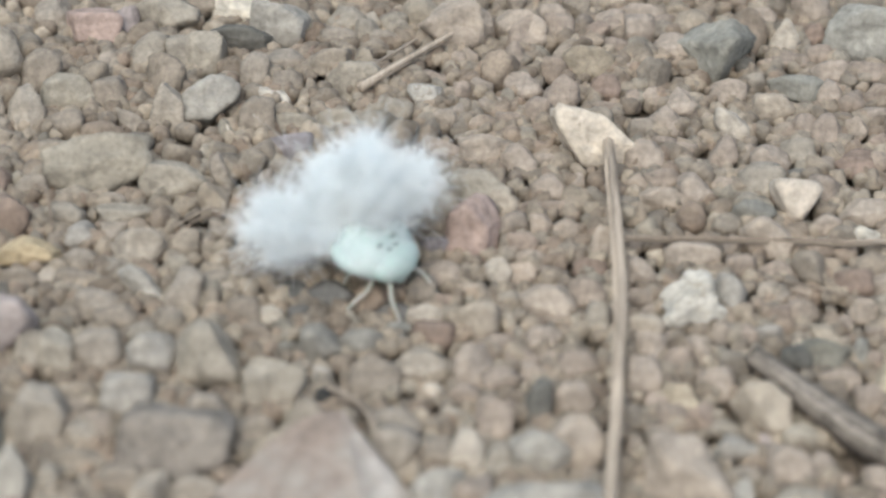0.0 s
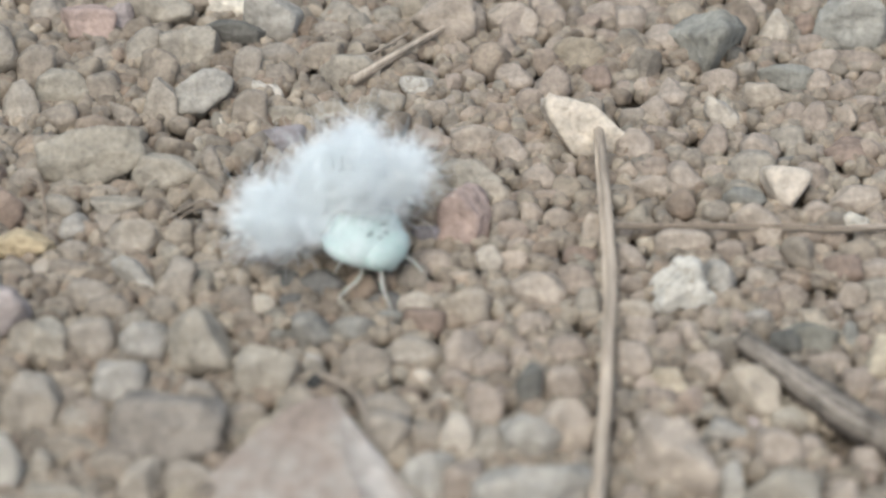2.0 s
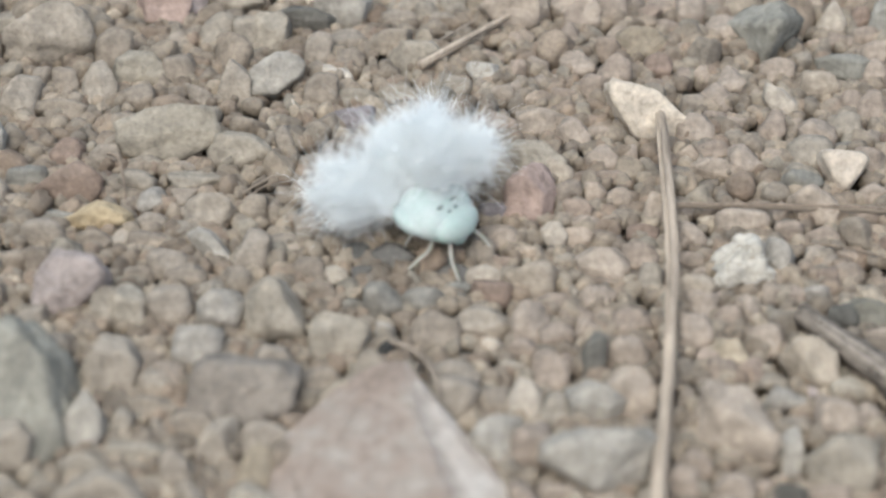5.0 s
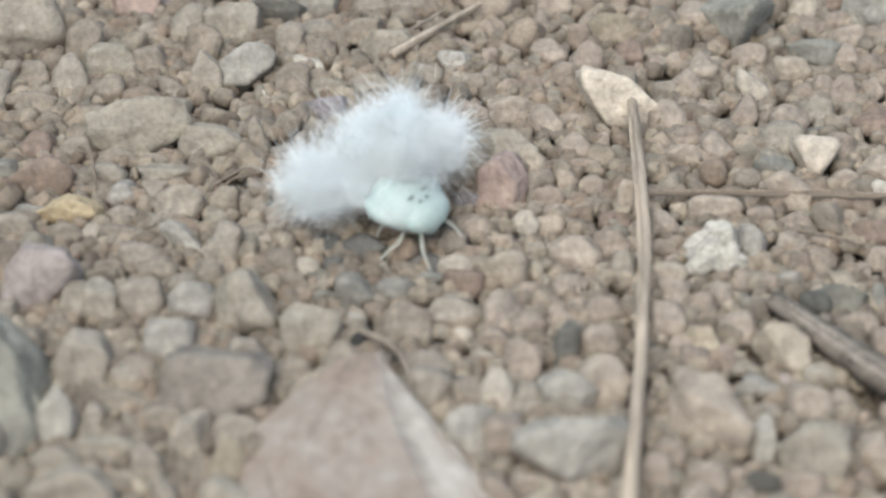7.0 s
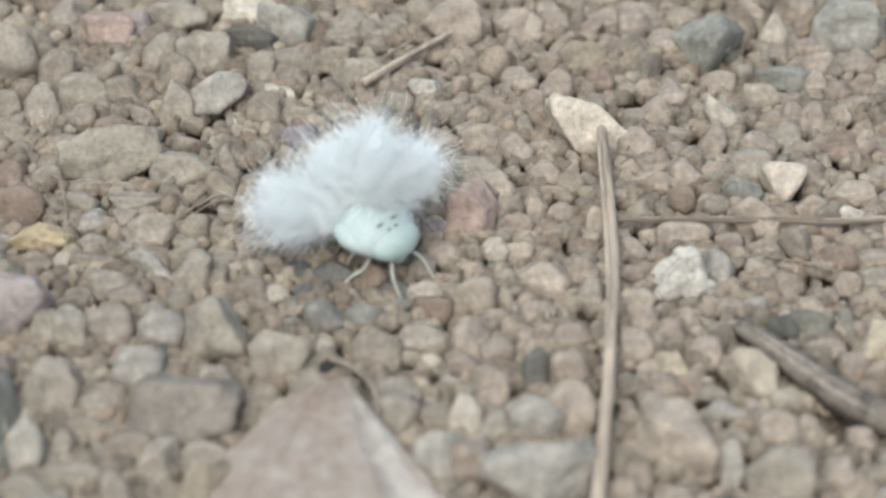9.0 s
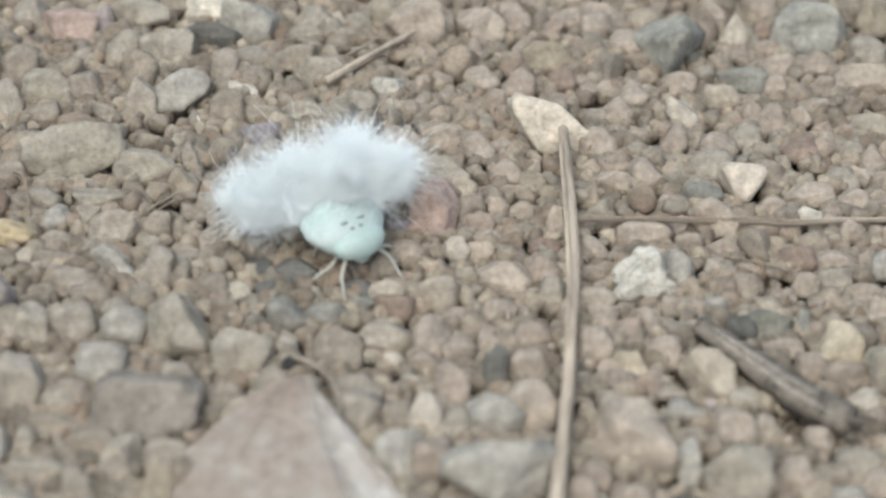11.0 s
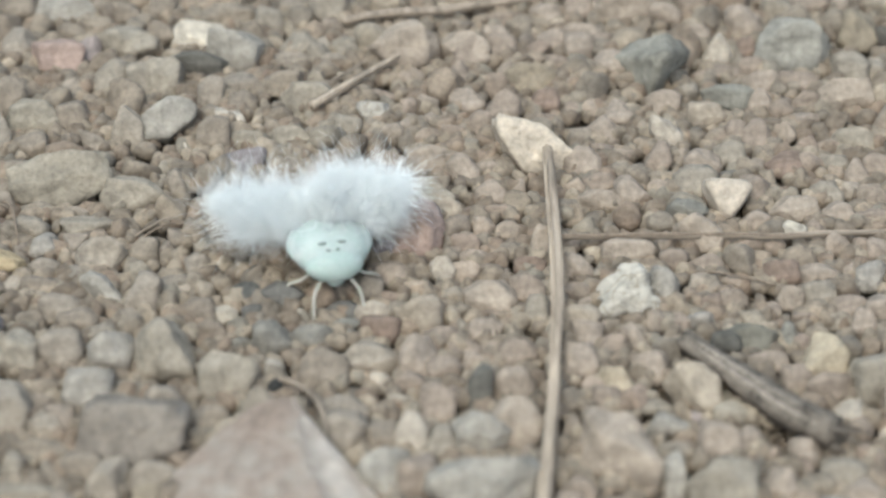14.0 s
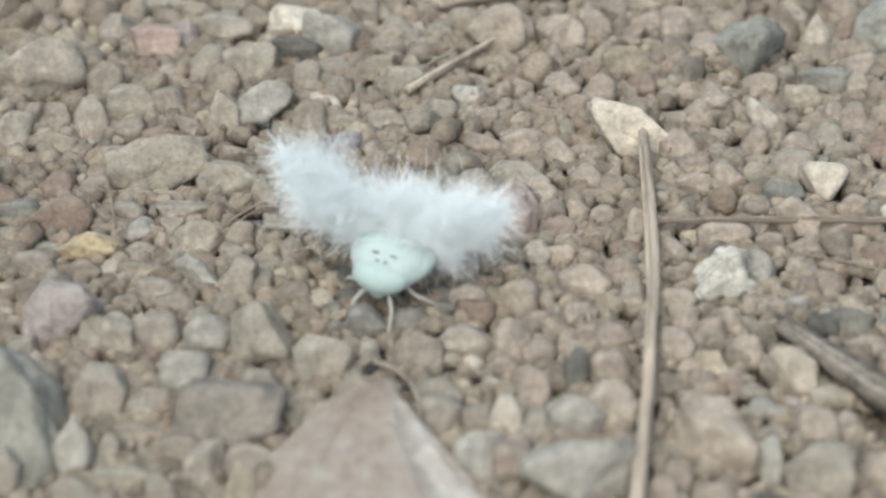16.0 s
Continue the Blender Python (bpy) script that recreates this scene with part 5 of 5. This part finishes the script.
def plume_mesh(seed, clumps, length, spread, body):
    """A tuft of wax wool along +y: a loose woolly heart and frizzy wisps of fine threads that part and curl towards their ends."""
    rng = np.random.default_rng(seed)
    v, f = BALL[4]
    reach = 0.63 * length
    wide = reach * math.tan(spread) * body
    k = 0.15 + 0.85 * np.sin(np.clip((v[:, 1] + 1) / 2, 0, 1) * 2.9)
    lump = 1 + 0.12 * ripples(v, rng, 4.5, 2) + 0.10 * ripples(v, rng, 16.0, 2) + 0.06 * rng.normal(size=len(v))
    core = v * np.stack([wide * k, np.full(len(v), reach * 0.5), wide * k], 1) * lump[:, None] + [0, reach * 0.62, 0]
    allv, allf, base = [core], f.tolist(), len(core)

    def thread(line, thick, fine):
        nonlocal base
        tv, tf = tube(line, np.linspace(thick, fine, len(line)), 3)
        allv.append(tv)
        allf.extend([[i + base for i in q] for q in tf])
        base += len(tv)

    # short curled fuzz all over the heart
    for i in rng.integers(0, len(core), 1300):
        out = v[i] / np.linalg.norm(v[i]) * np.array([1, 0.4, 1]) + np.array([0, 0.55, 0]) + rng.normal(size=3) * 0.45
        bend = rng.normal(size=3) * 0.5
        u = np.linspace(0, 1, 5)[:, None]
        thread(core[i] + (out * u + bend * u * u + rng.normal(size=(5, 3)) * 0.10 * u) * rng.uniform(0.4, 1.2), 0.016, 0.006)
    segs = 9
    s = np.linspace(0, 1, segs + 1)[:, None]
    for _ in range(clumps):
        ang, off = rng.uniform(0, 2 * math.pi), spread * rng.uniform() ** 0.6
        d = np.array([math.sin(off) * math.cos(ang), math.cos(off), math.sin(off) * math.sin(ang)])
        ln = length * rng.uniform(0.62, 1.0) * (1 - 0.22 * (off / spread) ** 2)
        start = rng.uniform(0.02, 0.55)
        p = d * ln * start + rng.normal(size=3) * 0.2
        guide, curl = [p], rng.normal(size=3) * 0.3
        for i in range(segs):
            d = d + curl * (i / segs) + rng.normal(size=3) * 0.17
            d /= np.linalg.norm(d)
            p = p + d * ln * (1 - start) / segs
            guide.append(p)
        guide = np.array(guide)
        if rng.uniform() < 0.35:
            stray = rng.normal(size=3) * 1.1 * s ** 1.5
            thread(guide[0] + (guide - guide[0]) * rng.uniform(1.05, 1.28) + stray, 0.013, 0.005)
        for _ in range(14):
            fan = rng.normal(size=3) * (0.18 + 0.3 * s ** 1.3) * rng.uniform(0.5, 1.2)
            frizz = sum(rng.normal(size=3) * 0.17 * np.sin(s * rng.uniform(5, 24) + rng.uniform(0, 6)) * s ** 0.5 for _ in range(2))
            thick = rng.uniform(0.6, 1.2)
            thread(guide[0] + (guide - guide[0]) * rng.uniform(0.6, 1.0) + fan + frizz, 0.015 * thick, 0.004 * thick)
    return mesh_from("wax_plume", np.vstack(allv) * MM, allf, WAX)


def jointed(points, r0, r1):
    line = spline(points, 22)
    v, f = tube(line, np.linspace(r0, r1, 22), 8)
    return mesh_from("leg", v * MM, f, LEG)


def build_insect():
    bug = new("planthopper_nymph")
    tagged(bug, "pale mint green planthopper nymph with white woolly wax plumes", "insect")
    part("abdomen", mesh_from("abdomen", *placed(ovoid(4.2, 4.2, 1.9), 0, 1.1, 3.0, 2), CUTICLE), None, bug)
    part("thorax", mesh_from("thorax", *placed(ovoid(5.0, 4.9, 2.4, 0.26), 0, -0.15, 3.1, 12), CUTICLE), None, bug)
    head = part("head", mesh_from("head", *placed(ovoid(3.7, 2.3, 1.8, 0.1), 0, -1.6, 2.92, 22), FACE), None, bug, "green tinted blunt head")
    part("snout", mesh_from("snout", *placed(ovoid(1.2, 0.9, 1.3, 0.0, 3), 0, -2.0, 2.15, 10), FACE), None, head)
    for s in (-1, 1):
        part("eye", mesh_from("eye", *placed(ovoid(0.42, 0.6, 0.6, 0, 3), s * 1.42, -1.75, 2.8), LEG), None, head, "pale dull eye")
        part("wing_pad", mesh_from("wing_pad", *placed(ovoid(2.0, 3.1, 1.3, 0.25, 4), s * 1.75, 0.25, 3.15, 8), CUTICLE), None, bug)
        part("leg", jointed([(s * 0.6, -1.5, 2.2), (s * 1.05, -2.1, 2.0), (s * 1.5, -2.6, 1.45), (s * 1.65, -3.15, 0.75), (s * 1.75, -3.6, 0.15), (s * 1.85, -4.15, -0.1)], 0.15, 0.07), None, bug, "stout cream coloured front leg")
        part("leg", jointed([(s * 1.0, -0.8, 2.2), (s * 1.9, -1.05, 1.55), (s * 2.6, -0.85, 1.15), (s * 3.1, -0.5, 0.5), (s * 3.4, -0.3, -0.05)], 0.14, 0.07), None, bug, "cream coloured leg held sideways")
        part("leg", jointed([(s * 0.9, 0.6, 2.2), (s * 1.4, 0.7, 1.6), (s * 1.6, 1.0, 0.8), (s * 1.6, 1.2, -0.1)], 0.14, 0.07), None, bug, "cream coloured hind leg")
        for k, (mx, my, mw) in enumerate([(0.62, -0.85, 0.62), (0.3, -1.35, 0.3)]):
            u, w = mx / (2.5 * (1 - 0.26 * max(0, -(my + 0.15) / 2.45) ** 1.5)), (my + 0.15) / 2.45
            zz = 3.1 + 1.2 * math.sqrt(max(0.05, 1 - u * u - w * w)) * math.cos(radians(12)) + (my + 0.15) * 0.21 + 0.09
            part("marking", mesh_from("marking", *placed(ovoid(mw, 0.24, 0.14, 0, 2), s * mx, my, zz), SPOT), None, bug, "small dark dash")
    plumes = []
    legs = [o for o in bug.children if o.name.startswith("leg")]
    for sd, cnt, ln, sp, core in ((51, 130, 8.4, 0.21, 0.60), (52, 75, 8.6, 0.26, 0.24), (53, 130, 7.0, 0.52, 0.44), (54, 155, 7.9, 0.52, 0.43), (55, 145, 7.4, 0.37, 0.47), (56, 110, 4.8, 0.68, 0.34)):
        plumes.append(part("wax_plume", plume_mesh(sd, cnt, ln, sp, core), None, bug, "white woolly wax threads"))
    return bug, plumes, legs


nymph, plumes, legs = build_insect()


# places where the stones leave a deeper gap: x, y, radius
HOLLOWS = ((22.5, -16.8, 1.2), (23.8, -17.6, 1.1), (-16.9, 8.9, 0.8), (-15.1, -19.9, 0.8), (16.5, -22.3, 0.8))


# ---- loose gravel filling the ground between the stones ----
def loose_gravel():
    rng = np.random.default_rng(7)
    cell = 2.0
    grid = {}

    def near(x, y):
        i, j = int(x // cell), int(y // cell)
        for a in range(i - 3, i + 4):
            for b in range(j - 3, j + 4):
                yield from grid.get((a, b), ())

    for x, y, r in HOLLOWS:
        grid.setdefault((int(x // cell), int(y // cell)), []).append((x, y, r))
    for x, y, a, b, z in TAKEN:
        n = max(1, int(max(a, b) / 1.0))
        for i in range(-n, n + 1):
            for j in range(-n, n + 1):
                px, py = i / n * 0.62, j / n * 0.62
                if px * px + py * py <= 0.40:
                    xx, yy, r = x + px * a, y + py * b, 0.42 * min(a, b)
                    grid.setdefault((int(xx // cell), int(yy // cell)), []).append((xx, yy, min(r, 1.6)))
    spots = []
    for size, tries, pack in ((1.45, 9000, 0.72), (1.1, 16000, 0.73), (0.8, 26000, 0.75), (0.55, 26000, 0.78)):
        for _ in range(tries):
            x, y = rng.uniform(-75, 75), rng.uniform(-60, 66)
            inner = -40 < x < 40 and -34 < y < 36
            r = size * rng.uniform(0.8, 1.25)
            if all((x - px) ** 2 + (y - py) ** 2 > (pack * (r + pr)) ** 2 for px, py, pr in near(x, y)):
                spots.append((x, y, r, inner))
                grid.setdefault((int(x // cell), int(y // cell)), []).append((x, y, r))
    for wanted in (True, False):
        vs, fs, base = [], [], 0
        for x, y, r, inner in spots:
            if inner != wanted:
                continue
            v, f = worn_stone(rng, 2 if r < 0.6 or not inner else 3, 7, rng.uniform(40, 90), 0.07)
            q = np.linalg.qr(rng.normal(size=(3, 3)))[0]
            v = (v * rng.uniform(0.8, 1.15, 3) * r) @ q.T
            z = BED + 0.42 + 0.5 * r + rng.uniform(-0.15, 0.2)
            vs.append(v + [x, y, z])
            fs.append(f + base)
            base += len(v)
        ob = new("gravel" if wanted else "gravel_border", mesh_from("gravel", np.vstack(vs) * MM, np.vstack(fs), GRAVEL))
        tagged(ob, "loose tan and grey gravel grains covering the soil", "gravel", kind="stuff")
    # a lower bed of grains under the stones, so that hardly any bare soil shows
    n = 10500
    v2, f2 = BALL[2]
    forms = np.stack([worn_stone(rng, 2, 8, 14.0, 0.14)[0] for _ in range(40)])
    gx, gy, gr = rng.uniform(-42, 42, n), rng.uniform(-36, 38, n), rng.uniform(0.4, 0.85, n)
    far = np.ones(n, bool)
    for hx, hy, hr in HOLLOWS:
        far &= (gx - hx) ** 2 + (gy - hy) ** 2 > hr * hr
    gx, gy, gr = gx[far], gy[far], gr[far]
    n = len(gx)
    vv = forms[rng.integers(0, 40, n)] * gr[:, None, None] * rng.uniform(0.75, 1.2, (n, 1, 3))
    vv = vv + np.stack([gx, gy, BED + 0.86 - gr * 0.25 + rng.uniform(-0.1, 0.15, n)], 1)[:, None, :]
    ff = f2[None] + (np.arange(n) * len(v2))[:, None, None]
    ob = new("gravel_bed", mesh_from("gravel_bed", vv.reshape(-1, 3) * MM, ff.reshape(-1, 3), GRAVEL))
    tagged(ob, "lower bed of loose tan gravel grains", "gravel", kind="stuff")
    # fine grit in the gaps, partly sunk in the soil
    n = 9000
    gx, gy, gr = rng.uniform(-40, 40, n), rng.uniform(-34, 36, n), rng.uniform(0.12, 0.3, n)
    v1, f1 = ball(1)
    vv = v1[None] * (gr[:, None, None] * rng.uniform(0.7, 1.3, (n, len(v1), 1)))
    vv = vv + np.stack([gx, gy, BED - 0.2 + gr * 0.5], 1)[:, None, :]
    ff = f1[None] + (np.arange(n) * len(v1))[:, None, None]
    ob = new("grit", mesh_from("grit", vv.reshape(-1, 3) * MM, ff.reshape(-1, 3), GRAVEL))
    tagged(ob, "fine sandy grit between the gravel stones", "grit", kind="stuff")


loose_gravel()


def motions():
    """The insect turns on the spot towards the viewer and at last steps forward; its wax plumes swing with it."""
    steps = [(0.0, -4.05, -4.15, 52), (8.0, -4.05, -4.15, 51), (9.2, -3.95, -4.15, 45), (11.3, -3.6, -4.10, 34), (12.5, -3.46, -4.10, 28),
             (13.5, -3.5, -4.10, 19), (14.3, -3.75, -4.0, 8), (15.0, -3.8, -4.05, 2), (15.4, -4.1, -4.6, -3), (15.7, -4.8, -5.7, -12), (16.0, -5.64, -6.84, -22)]
    walk(nymph, [(t, pose(x * MM, y * MM, 0, 0, 0, a)) for t, x, y, a in steps])
    # each plume: its root on the body, then where it points: across, up the slope of sight, towards the viewer
    lies = {
        0: ((-0.9, 1.4, 3.3), [(0, -0.98, 0.06, -0.1, 0), (9.2, -0.98, 0.06, -0.1, 0), (11.3, -0.98, 0.16, -0.1, 0.1), (12.5, -0.97, 0.21, -0.1, 0.2), (14.3, -0.98, 0.26, -0.1, 0.3), (15.4, -0.95, 0.32, -0.1, 0.3), (16, -0.84, 0.52, 0.0, 1.2)]),
        1: ((-0.9, 1.4, 3.5), [(0, -0.92, 0.34, -0.35, 0), (9.2, -0.92, 0.36, -0.35, 0), (12.5, -0.92, 0.32, -0.35, 0.2), (14.3, -0.92, 0.31, -0.3, 0.6), (15.4, -0.90, 0.40, -0.3, 0.6), (16, -0.80, 0.64, -0.1, 2.4)]),
        2: ((-0.3, 1.4, 3.5), [(0, -0.42, 0.88, -0.35, 0), (9.2, -0.44, 0.86, -0.35, 0), (11.3, -0.62, 0.62, -0.5, 0), (12.5, -0.66, 0.38, -0.6, 0), (14.3, -0.75, 0.34, -0.6, 0), (15.4, -0.80, 0.36, -0.5, 0), (16, -0.70, 0.5, -0.3, 0.2)]),
        3: ((0.2, 1.4, 3.6), [(0, 0.08, 0.96, -0.35, 0.2), (9.2, 0.12, 0.94, -0.35, 0.1), (11.3, 0.25, 0.74, -0.55, 0.1), (12.5, 0.32, 0.54, -0.7, 0), (14.3, 0.48, 0.46, -0.6, 0), (15.4, 0.72, 0.42, -0.5, -0.2), (16, 1.0, 0.42, -0.1, -1.3)]),
        4: ((0.7, 1.4, 3.4), [(0, 0.62, 0.70, -0.35, 0.3), (9.2, 0.66, 0.68, -0.35, 0.3), (11.3, 0.76, 0.62, -0.35, 0.3), (12.5, 0.82, 0.54, -0.4, 0.4), (14.3, 0.86, 0.60, -0.35, 0.4), (15.4, 0.93, 0.50, -0.2, 0.3), (16, 1.0, 0.40, 0.1, 0.8)]),
        5: ((0.0, 0.9, 3.7), [(0, 0.15, 0.8, 0.0, 0), (9.2, 0.15, 0.8, 0.0, 0), (12.5, 0.0, 0.6, -0.1, 0), (15, 0.0, 0.5, -0.1, 0), (16, 0.05, 0.35, -0.1, 0)]),
    }
    for k, (root, dirs) in lies.items():
        rows = []
        for t, _, _, a in steps:
            d = [np.interp(t, [q[0] for q in dirs], [q[i] for q in dirs]) for i in (1, 2, 3, 4)]
            w = d[0] * ACROSS + d[1] * RISE + d[2] * FACING
            local = Matrix.Rotation(radians(-a), 3, "Z") @ Vector(w)
            q = Vector((0, 1, 0)).rotation_difference(local.normalized())
            rows.append((t, Matrix.Translation((Vector(root) + local.normalized() * d[3]) * MM) @ q.to_matrix().to_4x4()))
        walk(plumes[k], rows)
    # the legs take small steps while the body turns
    for k, leg in enumerate(legs):
        side = 1 if k % 2 else -1
        rows = [(t, pose(0, 0, 0, 0, 0, side * (7 if i % 2 else -5) if 9 < t else (38 if k == 4 else 0))) for i, (t, _, _, _) in enumerate(steps)]
        walk(leg, rows)


motions()
